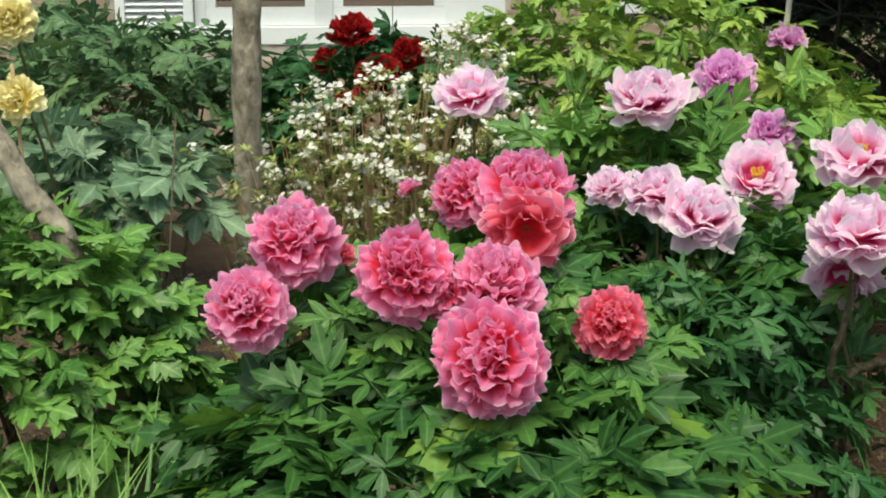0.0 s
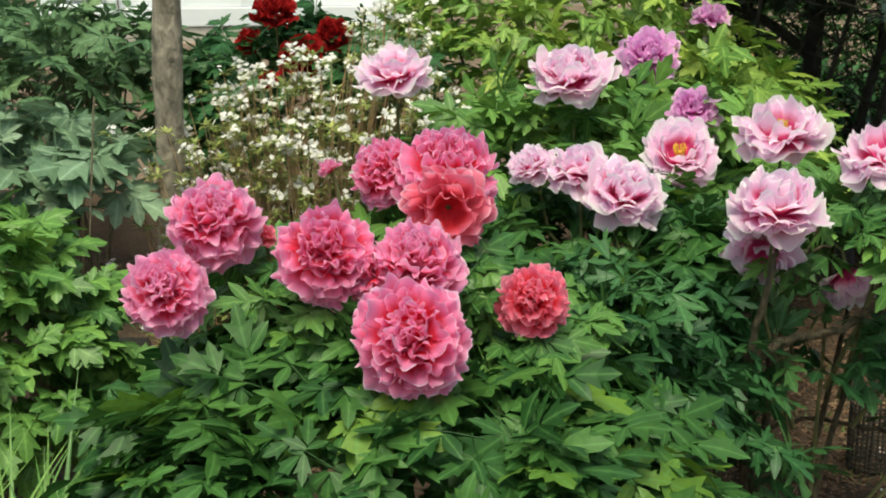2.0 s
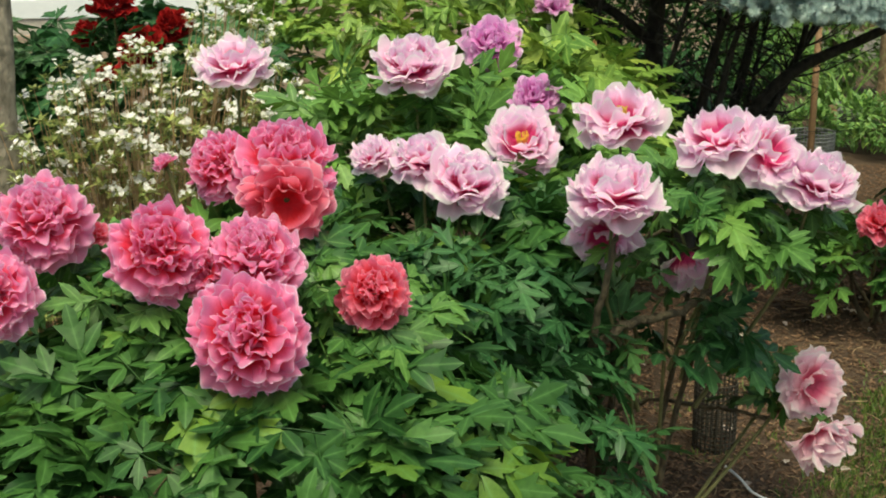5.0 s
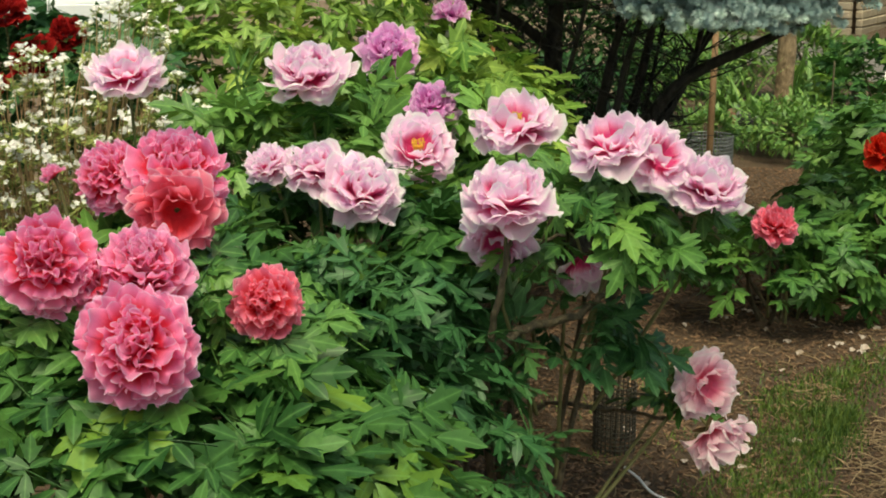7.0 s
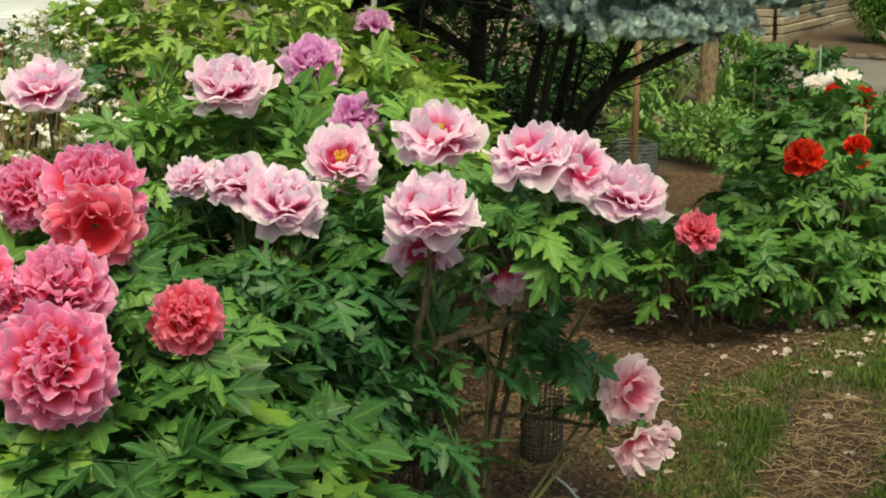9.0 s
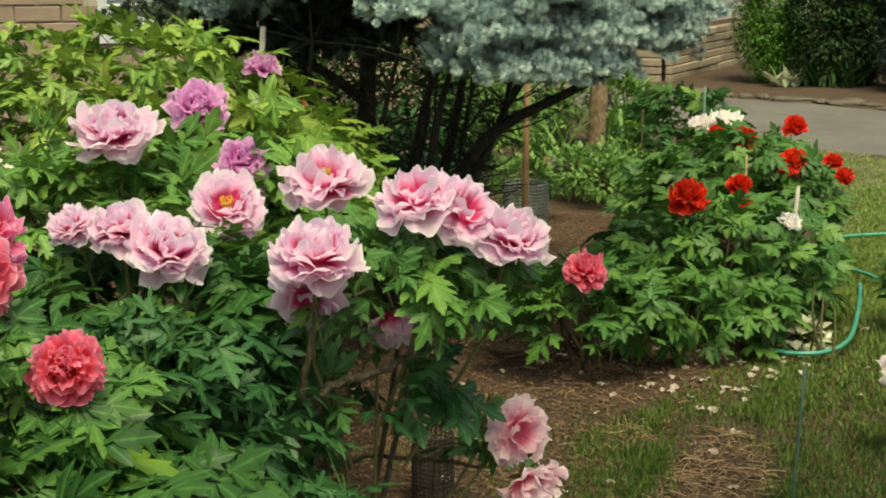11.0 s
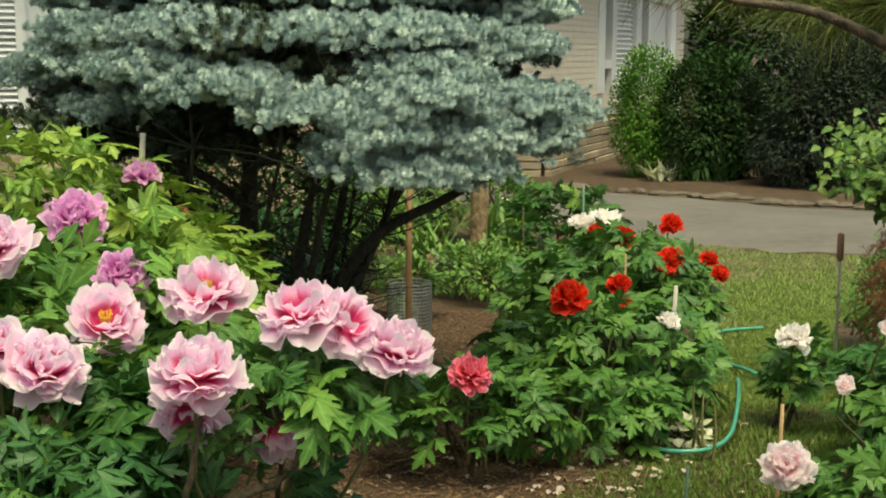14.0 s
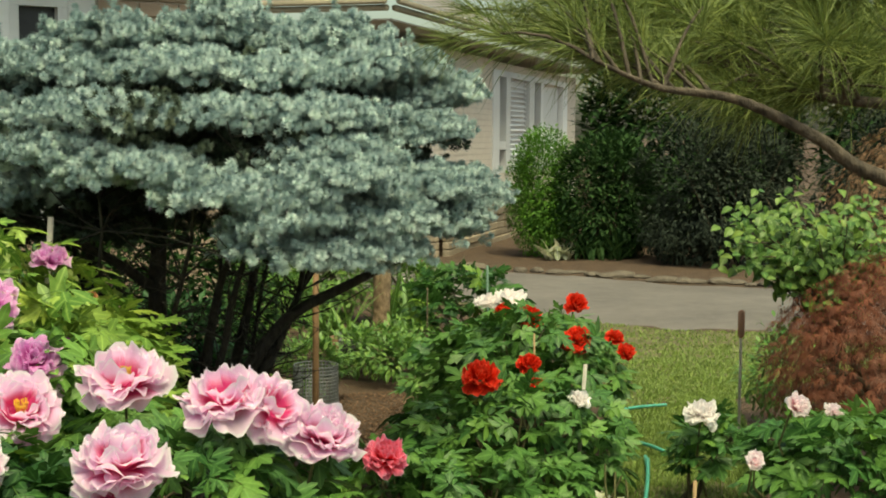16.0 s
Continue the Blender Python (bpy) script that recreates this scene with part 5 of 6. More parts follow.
small_tree("rear_tree", (0.74, 10.1, 0), "brown trunk of a small tree behind the red bed", ((0, 0, -0.03), (0.01, 0, 0.5), (-0.02, 0, 1.0), (-0.06, 0, 2.0), (-0.06, 0, 2.05)), (0.070, 0.066, 0.062, 0.05, 0.001), TAN_BARK)
stake("bamboo_stake", (-1.90, 2.45, 0), (-2.09, 2.9, 1.02), 0.003, WOOD_STEM, "thin brown bamboo cane leaning in the bed")
stake("bamboo_stake", (-2.28, 3.0, 0), (-2.25, 3.05, 0.72), 0.005, BAMBOO, "thin grey cane among the leaves")
stake("garden_stake", (-2.30, 2.56, 0.6), (-2.36, 2.60, 1.17), 0.006, BAMBOO, "thin grey cane by the yellow bloom")
stake("garden_stake", (0.16, 6.95, 0), (0.165, 6.95, 0.92), 0.019, CEDAR, "thick brown wooden garden stake")
stake("plant_marker", (-0.90, 4.80, 0.02), (-0.81, 4.78, 1.26), 0.012, CONCRETE, "pale grey plant marker stick")
stake("plant_marker", (1.22, 5.45, 0.02), (1.24, 5.40, 0.60), 0.010, CONCRETE, "pale grey plant marker stick")
stake("plant_marker", (1.10, 5.75, 0.02), (1.09, 5.75, 0.68), 0.005, BAMBOO, "thin tan cane in the red bed")
stake("hose_guide", (0.885, 3.62, 0), (0.892, 3.6, 0.40), 0.0055, STEEL, "grey-green metal stake in the grass")
stake("garden_stake", (1.38, 4.36, 0), (1.38, 4.34, 0.38), 0.008, BAMBOO, "pale wooden stake beside the blush blooms")
stake("garden_stake", (1.24, 8.0, 0), (1.23, 8.0, 0.76), 0.009, STEEL, "green metal plant stake")
stake("garden_stake", (0.93, 8.6, 0), (0.93, 8.6, 0.56), 0.006, WOOD_STEM, "brown cane behind the bed")
post = stake("bird_post", (2.23, 6.3, 0), (2.23, 6.3, 0.56), 0.008, CONCRETE, "pale post with a rusty brown cap", "post")
part("cap", tube_mesh("cap", [(0, 0, 0.56), (0, 0, 0.575), (0, 0, 0.69), (0, 0, 0.70)], [0.008, 0.017, 0.017, 0.004], RED_BRICK, 10), post, "rusty brown cylinder cap")

block = thing("edging_block", (-2.30, 3.28, 0), "weathered brown concrete edging block in the bed", "edging block")
part("block_body", box_mesh("block_body", (0.13, 0.10, 0.24), EDGE_STONE, 0.012), block, m=pose(0, 0, 0.10, 0, 4, 25))

# ---- bare branches of the pale peony ----
for line, r0, r1 in ((((-0.33, 2.715, 0.84), (-0.34, 2.70, 0.74), (-0.37, 2.73, 0.61), (-0.39, 2.76, 0.50), (-0.38, 2.85, 0.0)), 0.006, 0.010),
                     (((-0.38, 2.77, 0.55), (-0.29, 2.84, 0.58), (-0.20, 2.91, 0.59), (-0.14, 2.97, 0.62), (-0.10, 2.99, 0.70)), 0.012, 0.006),
                     (((-0.52, 2.88, 0.66), (-0.41, 2.89, 0.71), (-0.32, 2.94, 0.74), (-0.24, 2.99, 0.75)), 0.006, 0.004),
                     (((-0.50, 3.12, -0.02), (-0.48, 3.14, 0.20), (-0.37, 3.16, 0.24), (-0.27, 3.18, 0.27), (-0.12, 3.19, 0.26), (-0.01, 3.18, 0.25), (0.09, 3.19, 0.29)), 0.008, 0.004)):
    pts = [np.array(p) - np.array((-0.35, 3.05, 0)) for p in line]
    dense = np.concatenate([np.linspace(a, b, 5, endpoint=False) for a, b in zip(pts, pts[1:])] + [[pts[-1]]])
    dense += 0.003 * np.random.RandomState(2).randn(*dense.shape)
    part("branch", tube_mesh("branch", dense, np.linspace(r0, r1, len(dense)), WOOD_STEM), pale, "bare brown woody branch")

# ---- white-flowered azalea ----
azalea = thing("azalea", (-1.85, 3.62, 0), "white-flowered azalea with thin brown stems", "azalea")
rng = random.Random(61)
stems, whorls, white = Soup(), Soup(), Soup()


def azalea_head(p, flowers):
    for i in range(13):
        a = rng.uniform(0, 6.28)
        d = Vector((math.cos(a), math.sin(a), rng.uniform(-0.1, 0.9)))
        v, f, rib = blade(rng.uniform(0.026, 0.045), 0.011, 0.1, 0.3, 2)
        whorls.add(v, f, frame_of(p, d, UP), rib=rib, tone=rng.random())
    for i in range(flowers):
        c = Vector(p) + Vector((rng.gauss(0, 0.011), rng.gauss(0, 0.011), 0.012 + rng.gauss(0, 0.007)))
        n = Vector((rng.gauss(0, 0.6), rng.gauss(-0.3, 0.5), 0.8))
        turn = n.to_track_quat("Z", "Y").to_matrix().to_4x4()
        for k in range(5):
            v, f, rib = blade(0.0105, 0.009, 0.3, 0.3, 2, 0.6)
            white.add(v, f, Matrix.Translation(c) @ turn @ pose(0, 0, 0, 25, 0, 72 * k), rim=np.full(len(v), 0.9), tone=rng.random())


for i in range(320):
    if i < 205:
        a, k = rng.uniform(0, 6.28), math.sqrt(rng.random())
        u = k * math.cos(a)
        p = (0.05 + 0.46 * u, 0.32 * k * math.sin(a), 0.70 + 0.26 * rng.random() + 0.12 * (1 - k) + 0.12 * k * math.sin(a))
    elif i < 260:
        p = (rng.uniform(0.05, 0.30), rng.uniform(0.2, 0.4), rng.uniform(0.9, 1.22))
    else:
        p = (rng.uniform(-0.30, -0.04), rng.uniform(-0.62, -0.42), rng.uniform(0.48, 0.90))
        if rng.random() < 0.55:
            continue
    foot = (p[0] * 0.4 + rng.gauss(0, 0.03), p[1] * (0.75 if i >= 260 else 0.4) + rng.gauss(0, 0.03), -0.02)
    stems.add(*tube(bend(foot, p, 0.02, (rng.gauss(0, 0.02), rng.gauss(0, 0.02), 0), 6), np.linspace(0.003, 0.0013, 6), 4))
    azalea_head(p, rng.choice((0, 2, 5, 8, 9, 10)) if i < 260 else rng.choice((0, 0, 3, 6, 8)))
    for j in range(5):
        t = rng.uniform(0.4, 0.95)
        q = tuple(f0 + (p0 - f0) * t + rng.gauss(0, 0.015) for f0, p0 in zip(foot, p))
        if rng.random() < 0.6:
            azalea_head(q, rng.choice((0, 0, 0, 4)))
part("stem", stems.mesh("stem", plain_material("azalea_stem", (0.30, 0.175, 0.09), (0.50, 0.34, 0.19), 30)), azalea, "thin reddish brown stems", kind="stuff")
part("leaf", whorls.mesh("leaf", leaf_material("azalea_leaf", (0.17, 0.22, 0.06), (0.34, 0.37, 0.13))), azalea, kind="stuff")
part("blossom", white.mesh("blossom", WHITE), azalea, "small white flower clusters", kind="stuff")

# ---- strap-leaved plants ----


def strap_plant(name, at, label, count, length, spread, mat, seed, width=0.016, category="plant"):
    ob = thing(name, at, label, category)
    rng = random.Random(seed)
    s = Soup()
    for i in range(count):
        a, k = rng.uniform(0, 6.28), math.sqrt(rng.random()) * spread
        ln = length * rng.uniform(0.6, 1.15)
        d = Vector((math.cos(a) * rng.uniform(0.1, 0.7), math.sin(a) * rng.uniform(0.1, 0.7), 1))
        v, f, rib = blade(ln, width * rng.uniform(0.7, 1.3), 0.35, rng.uniform(0.2, 1.3), 6, 0.3)
        s.add(v, f, frame_of((k * math.cos(a * 3), k * math.sin(a * 3), -0.01), d, (-d.x, -d.y, 0.6)), rib=rib, tone=rng.random())
    part("leaf_tuft", s.mesh("leaf_tuft", mat), ob, kind="stuff")
    return ob


strap_plant("lily", (-1.56, 1.64, 0), "narrow-leaved green lily clump", 210, 0.64, 0.22, LEAF_LIGHT, 71, 0.014)
strap_plant("lily", (-1.40, 1.70, 0), "narrow-leaved green lily clump", 90, 0.54, 0.14, LEAF_BED, 72, 0.018)
strap_plant("lily", (-1.75, 1.95, 0), "narrow-leaved green lily clump", 90, 0.46, 0.16, LEAF_LIGHT, 73, 0.022)
strap_plant("daylily", (0.34, 9.8, 0), "arching yellow-green daylily leaves", 60, 0.50, 0.18, LEAF_LIGHT, 74, 0.03)
strap_plant("daylily", (0.95, 10.4, 0), "arching green daylily leaves by the trunk", 60, 0.62, 0.20, LEAF_LIGHT, 75, 0.035)
strap_plant("iris", (3.95, 16.3, 0), "dark green strap-leaved clump across the driveway", 90, 0.6, 0.35, LEAF_HEDGE, 76, 0.045)
strap_plant("hosta", (3.42, 16.35, 0), "cream-edged hosta at the driveway's edge", 46, 0.30, 0.16, CREAM, 77, 0.10)

# ---- shrubs behind and under the spruce ----
shrub("low_shrub", (-0.68, 4.98, 0), "loose grey-green shrub beside the spruce", "shrub", (((0, 0, 0.52), (0.32, 0.22, 0.44)),), 1500, 0.045, LEAF_BLUE, 81, clumps=40, shell=0.5)
shrub("low_shrub", (-1.2, 6.35, 0), "leafy green shrub in front of the house", "shrub", (((0, 0, 0.45), (0.7, 0.4, 0.55)),), 2600, 0.07, LEAF_DARK, 82, clumps=40, shell=0.7)
shrub("low_shrub", (-0.55, 6.8, 0), "leafy green shrub behind the spruce", "shrub", (((0, 0, 0.36), (0.42, 0.4, 0.42)),), 1900, 0.07, LEAF_DARK, 83, clumps=40, shell=0.7)
shrub("low_shrub", (-0.38, 6.2, 0), "dark leafy plant under the spruce", "shrub", (((0, 0, 0.28), (0.38, 0.3, 0.3)),), 1300, 0.09, LEAF_DARK, 84, clumps=26, shell=0.6)
shrub("low_shrub", (-0.30, 8.9, 0), "light green shrub behind the mulch", "shrub", (((0, 0, 0.42), (0.75, 0.5, 0.46)),), 2600, 0.06, LEAF_LIGHT, 85, clumps=40, shell=0.6)
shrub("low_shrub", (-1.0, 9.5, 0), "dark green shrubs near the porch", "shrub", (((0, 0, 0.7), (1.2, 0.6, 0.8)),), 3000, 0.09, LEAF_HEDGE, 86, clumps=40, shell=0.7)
# Added dark shrub, hides the pale wall where it should look shadowed.
shrub("hedge_shrub", (-0.75, 7.35, 0), "dark shrub added to darken the background behind the spruce", "shrub", (((0, 0, 0.6), (0.75, 0.4, 0.65)),), 7000, 0.07, LEAF_HEDGE, 180, clumps=44, shell=0.8)
for at, r, h, seed in (((-0.15, 11.0, 0), 0.55, 0.85, 181), ((0.35, 10.9, 0), 0.42, 0.75, 182), ((1.0, 10.9, 0), 0.34, 0.62, 183)):
    shrub("low_shrub", at, "light green feathery shrub before the driveway", "shrub", (((0, 0, h * 0.5), (r, 0.35, h * 0.55)),), 2200, 0.075, LEAF_LIGHT, seed, clumps=36, shell=0.5)
for at, r, h, seed in (((0.16, 7.75, 0), 0.24, 0.40, 87), ((0.50, 8.6, 0), 0.30, 0.30, 88), ((0.72, 8.2, 0), 0.28, 0.30, 89), ((0.85, 8.8, 0), 0.30, 0.34, 90)):
    shrub("fern", at, "bright yellow-green feathery plant", "fern", (((0, 0, h * 0.55), (r, r, h * 0.55)),), 1100, 0.05, LEAF_LIGHT, seed, trunk=False, clumps=30, shell=0.5)

# ---- wire cage, basket, hose, pot ----


def lattice(name, at, label, radius, height, bars, rings, wire, mat, category):
    ob = thing(name, at, label, category)
    s = Soup()
    for i in range(bars):
        a = 2 * math.pi * i / bars
        x, y = radius * math.cos(a), radius * math.sin(a)
        s.add(*tube([(x, y, -0.01), (x * 1.01, y * 1.01, height / 2), (x, y, height)], wire, 4))
    part("upright", s.mesh("upright", mat), ob, kind="stuff")
    ring = tube_mesh("ring", [(radius * math.cos(a), radius * math.sin(a), 0) for a in np.linspace(0, 2 * math.pi, 25)], wire, mat, 4)
    for j in range(rings):
        part("ring", ring, ob, m=pose(0, 0, 0.008 + (height - 0.01) * j / (rings - 1)))
    return ob


lattice("wire_cage", (0.17, 7.25, 0), "grey wire mesh cylinder round a young plant", 0.12, 0.30, 40, 16, 0.0028, WIRE, "wire cage")
lattice("mesh_sleeve", (-0.14, 3.58, 0), "dull brown-black plastic mesh sleeve round a stem", 0.058, 0.19, 26, 15, 0.0022, DULL_NET, "mesh sleeve")
stake("young_plant", (-0.14, 3.58, 0), (-0.12, 3.56, 0.40), 0.005, WOOD_STEM, "thin young plant in the mesh sleeve", "plant")


hose = thing("garden_hose", (1.4, 5.4, 0), "green garden hose looped over the grass", "hose")
for name, line in (("hose_length", ((1.02, 5.08, 0.02), (1.06, 5.03, 0.03), (1.13, 4.93, 0.04), (1.26, 4.91, 0.05), (1.39, 5.05, 0.06), (1.50, 5.35, 0.10), (1.57, 5.60, 0.14), (1.63, 5.80, 0.05), (1.70, 6.10, 0.03))),
                   ("hose_length", ((1.83, 6.13, 0.03), (1.78, 6.25, 0.04), (1.73, 6.45, 0.03), (1.72, 6.75, 0.03), (1.79, 7.05, 0.04), (1.95, 7.22, 0.03), (2.15, 7.28, 0.03)))):
    part(name, tube_mesh(name, smooth_line([np.array(q) - np.array((1.4, 5.4, 0)) for q in line]), 0.0092, HOSE, 8), hose)
pipe = thing("white_tube", (0.0, 3.35, 0), "thin white plastic tube on the soil", "tube")
part("tube_body", tube_mesh("tube_body", smooth_line(((-0.10, 0.05, 0.015), (-0.06, -0.02, 0.015), (-0.02, -0.10, 0.012), (0.06, -0.16, 0.012))), 0.0035, WHITE_PAINT, 6), pipe)
pot = thing("plant_pot", (0.40, 9.1, 0), "black plastic plant pot lying on its side", "plant pot")
part("pot_body", tube_mesh("pot_body", [(-0.02, 0, 0.10), (-0.019, 0, 0.10), (0.20, -0.02, 0.09), (0.201, -0.02, 0.09)], [0.005, 0.10, 0.075, 0.002], BLACK, 18), pot)
part("rim", tube_mesh("rim", [(-0.03, 0, 0.10), (0.0, 0, 0.10)], [0.108, 0.106], BLACK, 18), pot)
part("root_ball", tube_mesh("root_ball", [(-0.10, 0, 0.10), (-0.09, 0, 0.10), (-0.03, 0, 0.10)], [0.01, 0.07, 0.09], RED_BRICK, 12), pot, "reddish brown root ball")
bar = thing("white_board", (1.24, 12.6, 0), "pale board lying at the driveway's edge", "board")
part("plank", box_mesh("plank", (0.06, 1.1, 0.10), CONCRETE, 0.01), bar, m=pose(0, 0, 0.10, 0, 0, 12))

# edging stones along the driveway
rng = random.Random(95)
for i in range(26):
    x = 2.2 + 0.17 * i + rng.uniform(-0.04, 0.04)
    y = drive_far(x) + 0.16 + rng.uniform(-0.12, 0.16)
    bm = bmesh.new()
    bmesh.ops.create_icosphere(bm, subdivisions=2, radius=1.0)
    sx, sy, sz = rng.uniform(0.05, 0.24), rng.uniform(0.07, 0.12), rng.uniform(0.02, 0.055)
    for vert in bm.verts:
        n = 1 + 0.25 * noise.noise(vert.co * 1.5 + Vector((i * 3.1, 0, 0)))
        vert.co = Vector((vert.co.x * sx * n, vert.co.y * sy * n, vert.co.z * sz * n))
    me = bpy.data.meshes.new("edging_stone")
    bm.to_mesh(me)
    bm.free()
    me.materials.append(EDGE_STONE)
    ob = new("edging_stone", me)
    ob.location = (x, y, lift(x, y) + sz * 0.4)
    ob.rotation_euler = (0, 0, rng.uniform(-0.6, 0.3))
    tagged(ob, "rough grey-brown edging stone beside the driveway", "stone", "driveway edging stones")

# dry twigs and straw on the mulch
s = Soup()
rng = random.Random(98)
for i in range(1500):
    x, y = (rng.uniform(-0.7, 1.1), rng.uniform(2.9, 5.2)) if i < 520 else (rng.uniform(0.4, 0.95), rng.uniform(3.25, 4.2))
    if x > left_edge(y) + 0.1 and trodden(x, y) > 1.15:
        continue
    a, ln = rng.uniform(0, 6.28), rng.uniform(0.02, 0.09)
    p, q = np.array((x, y, lift(x, y) + 0.008)), np.array((x + ln * math.cos(a), y + ln * math.sin(a), lift(x, y) + rng.uniform(0.008, 0.02)))
    s.add(*tube(bend(p, q, 0.004, (rng.gauss(0, 0.006), rng.gauss(0, 0.006), 0), 4), rng.uniform(0.0007, 0.0018), 4), tone=rng.random())
tagged(new("dry_twigs", s.mesh("dry_twigs", plain_material("dry_straw", (0.20, 0.13, 0.07), (0.42, 0.31, 0.18), 30, 0.9, island=True))), "dry tan twigs and straw on the mulch", "twigs", kind="stuff")

# fallen petals
s = Soup()
rng = random.Random(96)
src = petal_set(FADED, False)[0][0][0]
for i in range(120):
    if i < 60:
        x, y = rng.gauss(0.75, 0.32), rng.gauss(4.75, 0.22)
    elif i < 100:
        x, y = rng.gauss(1.25, 0.10), rng.gauss(5.2, 0.12)
    else:
        x, y = rng.uniform(-0.6, 0.8), rng.uniform(3.3, 4.6)
    s.add(src.v[0], src.f[0], pose(x, y, lift(x, y) + 0.014, rng.uniform(-15, 15), rng.uniform(-15, 15), rng.uniform(0, 360)) @ Matrix.Scale(rng.uniform(0.016, 0.04), 4), rim=src.rim[0], tone=rng.random())
tagged(new("fallen_petals", s.mesh("fallen_petals", FADED)), "fallen whitish petals scattered on the mulch", "petals", kind="stuff")
shrub("small_plant", (1.23, 5.12, 0), "small pale-leaved plant inside the hose loop", "plant", (((0, 0, 0.05), (0.13, 0.12, 0.06)),), 90, 0.05, CREAM, 97, trunk=False, clumps=20, shell=0.4, round_leaf=True)

# ---- red maple, light green tree, pine ----


def cut_leaf_maple(at, label, radii, middle, count, mat, seed):
    """A weeping mound of finely cut leaves over bowed limbs."""
    ob = thing("japanese_maple", at, label, "maple tree")
    rng = random.Random(seed)
    s = Soup()
    for i in range(count):
        while True:
            d = Vector((rng.gauss(0, 1), rng.gauss(0, 1), rng.gauss(0.2, 1))).normalized()
            if d.z > -0.45:
                break
        k = 0.70 + 0.30 * rng.random() + 0.12 * noise.noise((d.x * 3 + seed, d.y * 3, d.z * 3))
        p = Vector((d.x * radii[0] * k, d.y * radii[1] * k, middle + d.z * radii[2] * k))
        out = Vector((d.x, d.y, -0.75 + 0.5 * d.z)) + Vector((rng.gauss(0, 0.25), rng.gauss(0, 0.25), rng.gauss(0, 0.2)))
        base = frame_of(p, out, d + Vector((0, 0, 0.5)))
        tone = rng.random()
        for a in (-58, -30, 0, 30, 58):
            ln = 0.060 * (1 - abs(a) / 130) * rng.uniform(0.8, 1.2)
            v, f, rib = blade(ln, 0.0042, 0.2, 0.6, 3)
            s.add(v, f, base @ pose(0, 0, 0, 0, 0, a + rng.uniform(-8, 8)), rib=rib, tone=tone)
    part("crown", s.mesh("crown", mat), ob, "finely cut drooping leaves", kind="stuff")
    for i in range(9):
        a = i * 0.7
        part("limb", tube_mesh("limb", bend((0, 0, -0.03), (0.72 * radii[0] * math.cos(a), 0.72 * radii[1] * math.sin(a), middle), 0.2, (0, 0, 0), 8), np.linspace(0.03, 0.008, 8), WOOD_STEM), ob)


cut_leaf_maple((2.80, 5.68, 0), "weeping red-brown Japanese maple mound", (0.68, 0.55, 0.55), 0.50, 7600, MAPLE, 131)
cut_leaf_maple((4.75, 9.4, 0), "larger weeping tan-brown Japanese maple behind the sapling", (0.85, 0.7, 0.85), 0.85, 4600, MAPLE_TAN, 132)

sapling = thing("broadleaf_sapling", (2.56, 5.95, 0), "light green broad-leaved sapling over the maple", "tree")
rng = random.Random(141)
s = Soup()
tips = []
for i in range(64):
    k = i / 63
    tip = (-0.55 + 0.75 * rng.random() + 0.15 * k, rng.uniform(-0.35, 0.25), 0.85 + 0.70 * rng.random() * (0.35 + 0.65 * min(1, 1.1 * abs(rng.random()))))
    tip = (tip[0], tip[1], min(tip[2], 1.05 + 0.75 * (tip[0] + 0.55)))
    line = bend((0, 0, 0.45 + 0.4 * rng.random()), tip, 0.08, (0, 0, 0), 8)
    part("twig", tube_mesh("twig", line, np.linspace(0.006, 0.002, 8), WOOD_STEM, 5), sapling)
    for j in range(28):
        q = line[rng.randrange(3, 8)] + np.array((rng.gauss(0, 0.05), rng.gauss(0, 0.05), rng.gauss(0, 0.04)))
        d = Vector((rng.gauss(-0.2, 0.6), rng.gauss(-0.4, 0.5), rng.gauss(-0.15, 0.4)))
        ln = rng.uniform(0.036, 0.066)
        v, f, rib = blade(ln, ln * 0.66, 0.25, 0.5, 4, 0.4)
        s.add(v, f, frame_of(q, d, (rng.gauss(0, 0.3), -0.6, 0.9)), rib=rib, tone=rng.random())
part("foliage", s.mesh("foliage", LEAF_TREE), sapling, "rounded light green leaves", kind="stuff")
part("trunk", tube_mesh("trunk", [(0, 0, -0.03), (0.01, 0, 0.5), (0, 0, 1.0), (0.05, 0, 1.35)], [0.02, 0.016, 0.011, 0.004], WOOD_STEM), sapling)
shrub("low_shrub", (2.62, 6.75, 0), "light green wispy plant beside the post", "shrub", (((0, 0, 0.30), (0.24, 0.3, 0.34)),), 900, 0.05, LEAF_MID, 142, trunk=False, clumps=24, shell=0.5)

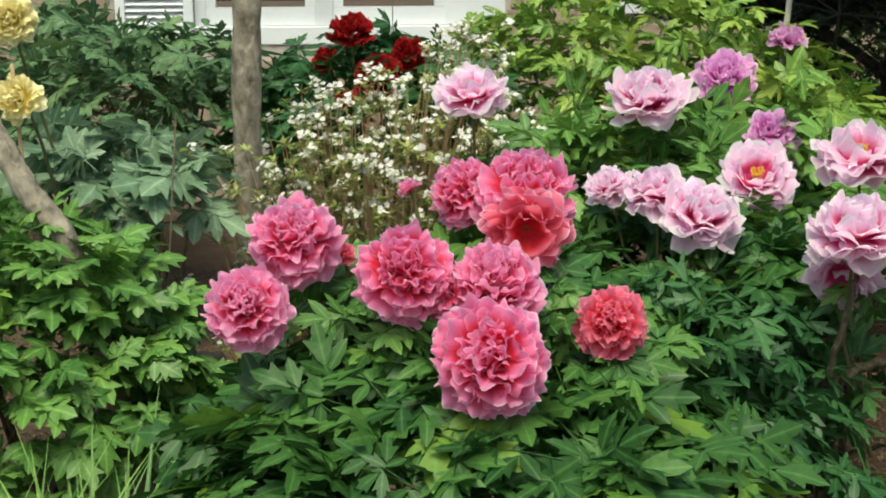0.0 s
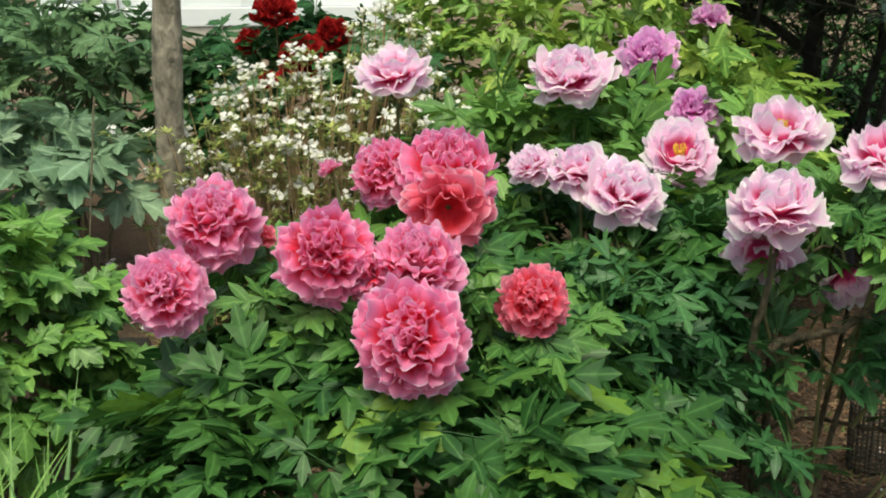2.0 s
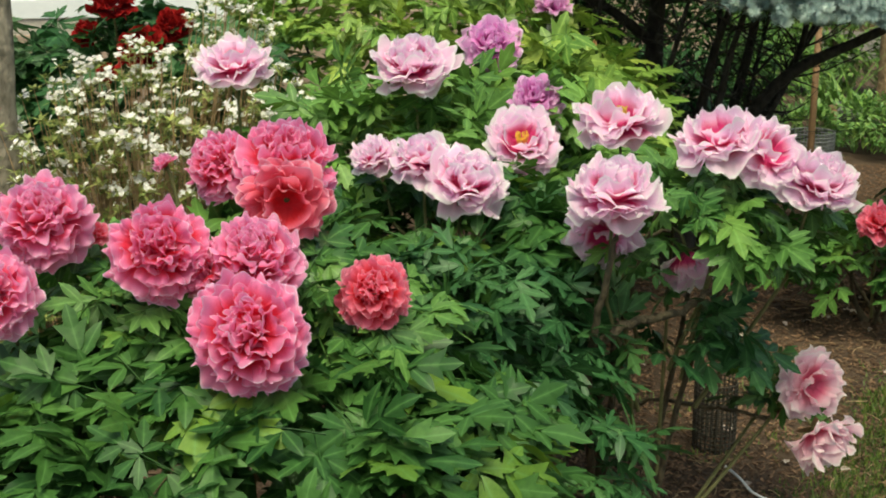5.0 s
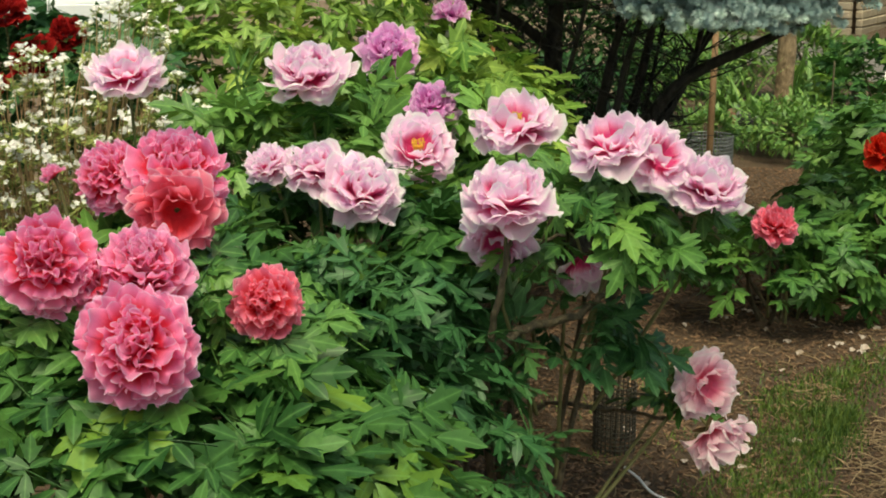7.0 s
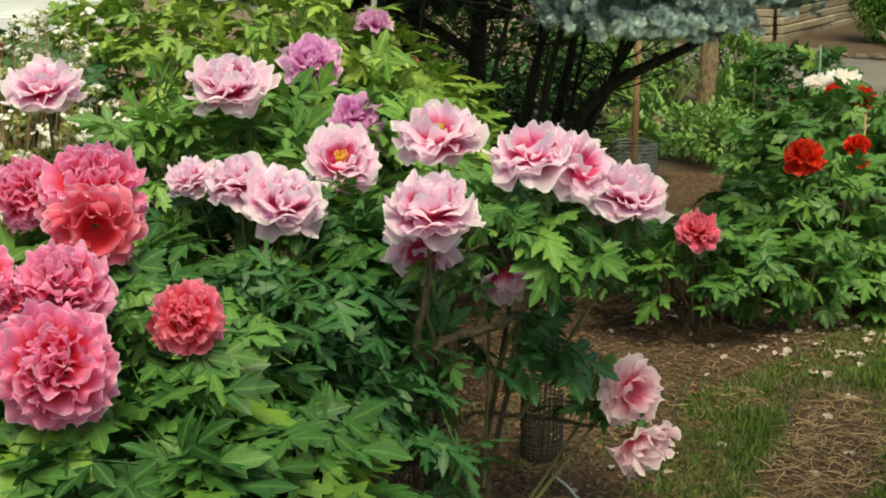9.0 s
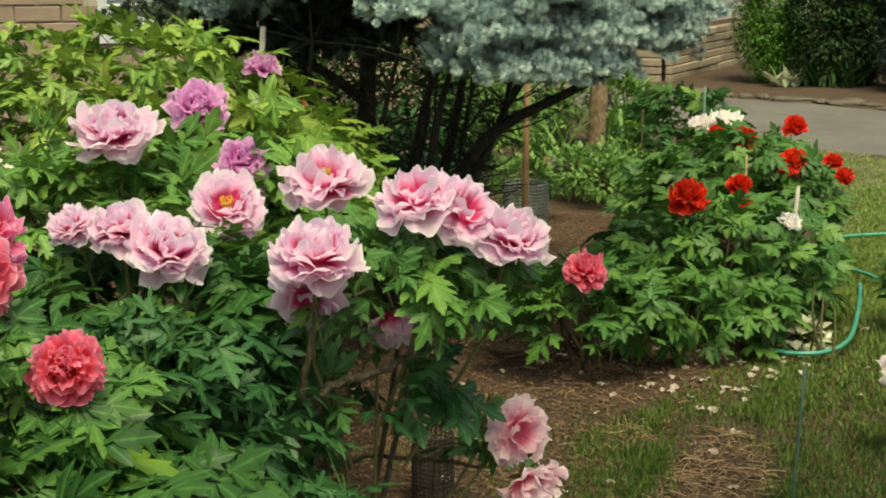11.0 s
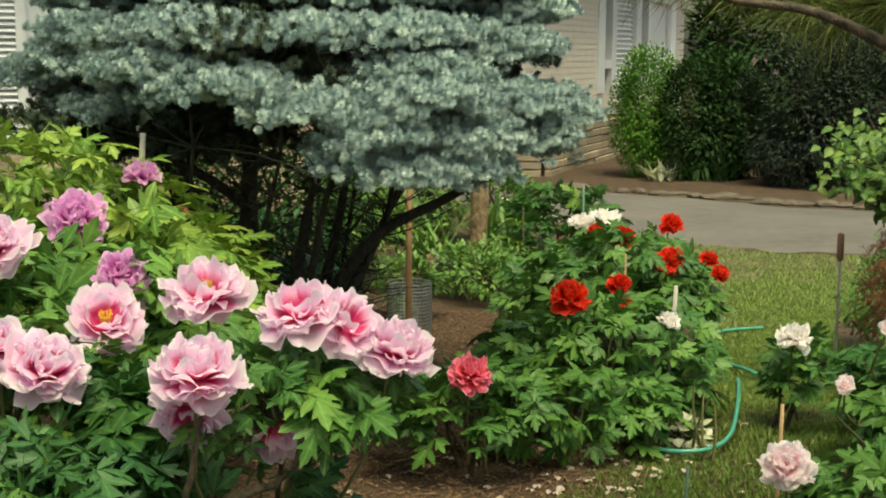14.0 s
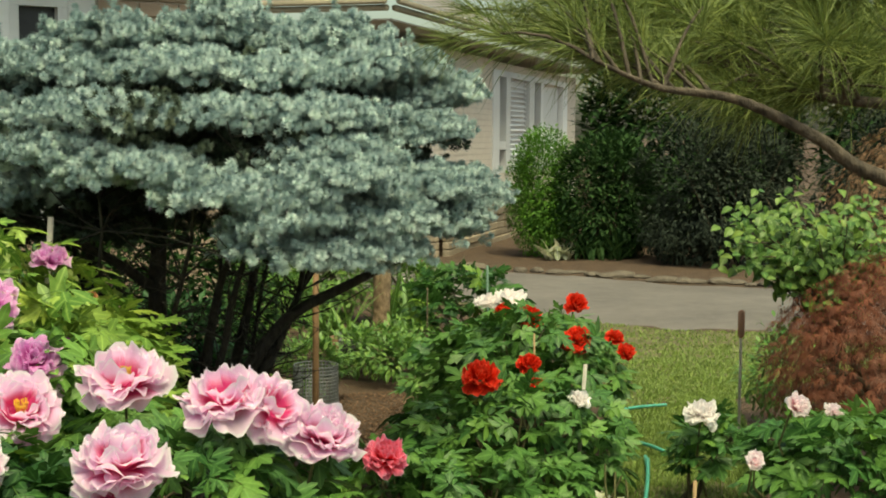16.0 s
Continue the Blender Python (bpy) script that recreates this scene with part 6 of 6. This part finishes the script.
pine = thing("pine_tree", (2.7, 2.35, 0), "long-needled pine with boughs reaching over the path", "pine tree")
rng = random.Random(151)
part("trunk", tube_mesh("trunk", [(0, 0, -0.05), (0, 0, 1.5), (0.02, 0, 3.2), (0.05, 0, 5.5), (0.05, 0, 5.6)], [0.16, 0.13, 0.10, 0.04, 0.001], BARK, 14), pine)
needles = Soup()
BOUGHS = ((((0.0, 0.0, 1.30), (-1.2, 0.0, 1.38), (-1.61, 0.01, 1.476), (-1.75, -0.01, 1.55), (-1.91, -0.03, 1.617), (-2.06, -0.05, 1.637), (-2.19, -0.11, 1.68)), 0.021, 0.003),
          (((0.0, 0.0, 1.55), (-1.1, 0.0, 1.60), (-1.57, 0.10, 1.615), (-1.75, 0.25, 1.66), (-1.95, 0.45, 1.78)), 0.019, 0.004),
          (((0.0, 0.0, 1.9), (-1.0, 0.3, 1.75), (-1.45, 0.55, 1.70), (-1.75, 0.75, 1.76), (-2.1, 0.95, 1.82)), 0.024, 0.004),
          (((0.0, 0.0, 2.2), (-1.0, 0.1, 1.95), (-1.5, 0.25, 1.86), (-1.8, 0.45, 1.86), (-2.15, 0.7, 1.88)), 0.024, 0.004),
          (((0.0, 0.0, 2.0), (-0.9, 0.15, 1.86), (-1.35, 0.3, 1.74), (-1.6, 0.5, 1.70), (-1.85, 0.7, 1.74)), 0.018, 0.004))


def tuft(p, d, count, length):
    d = Vector(d).normalized()
    for i in range(count):
        e = (d + Vector((rng.gauss(0, 0.62), rng.gauss(0, 0.62), rng.gauss(-0.05, 0.58)))).normalized()
        b = Vector(p) - d * rng.uniform(0, 0.07)
        ln = length * rng.uniform(0.75, 1.15)
        side = e.cross(Vector((rng.gauss(0, 1), rng.gauss(0, 1), rng.gauss(0, 1)))).normalized() * 0.0007
        mid, tip = b + e * ln * 0.55, b + e * ln + Vector((0, 0, -0.012))
        needles.add([b - side, b + side, mid + side, mid - side, tip], [(0, 1, 2, 3)], tone=rng.random())
        needles.add([mid - side, mid + side, tip], [(0, 1, 2)], tone=rng.random())


for line, r0, r1 in BOUGHS:
    pts = smooth_line(line, 40)
    bough = part("bough", tube_mesh("bough", pts, np.linspace(r0, r1, 40), PINE_BARK, 8), pine)
    front = r0 == 0.021
    for j in range(16 if front else 46):
        i = rng.randrange(27 if front else 15, 40)
        q = pts[i]
        e = q + np.array((rng.uniform(-0.22, 0.10), rng.uniform(0.02, 0.2) if front else rng.gauss(0.04, 0.14), rng.uniform(0.04 if front else -0.05, 0.20)))
        tw = bend(q, e, 0.02, (0, 0, 0), 5)
        part("twig", tube_mesh("twig", tw, np.linspace(0.0045, 0.002, 5), PINE_BARK, 5), bough)
        tuft(e, e - q + np.array((-0.06, 0, 0.02)), 120, 0.13)
        tuft(tw[2], e - q + np.array((-0.05, 0, 0.05)), 22, 0.09)
part("needles", needles.mesh("needles", PINE), pine, "long olive-green needles in tufts", kind="stuff")

# ---- bricks of the house ----
brick = box_mesh("brick", (0.235, 0.02, 0.079), BRICK, 0.004)
half = box_mesh("brick", (0.1125, 0.02, 0.079), BRICK, 0.004)
joined = Soup()
for j in range(30):
    z = 0.045 + 0.089 * j
    x = WALL_L + (0.1225 if j % 2 else 0.0)
    while x < WALL_R - 0.02:
        a, b = x + 0.005, x + 0.24
        free = True
        for x0, x1, z0, z1 in OPENINGS:
            if b > x0 and a < x1 and z + 0.045 > z0 - 0.02 and z - 0.045 < z1:
                if a < x0 - 0.08:
                    b = x0 - 0.006
                elif b > x1 + 0.08:
                    a = x1 + 0.006
                else:
                    free = False
        b = min(b, WALL_R)
        if free and b - a > 0.03:
            if x > -2.3 and z > 0.6 and b - a > 0.2:
                part("brick", brick, house_wall, m=pose((a + b) / 2 - wall_at[0], -0.009 - wall_at[1], z - wall_at[2]))
            else:
                joined.add(box_verts(a, -0.019, z - 0.0395, b, 0.001, z + 0.0395), BOX_F)
        x += 0.245
part("brickwork", joined.mesh("brickwork", BRICK, False), house_wall, m=pose(-wall_at[0], -wall_at[1], -wall_at[2]), kind="stuff")
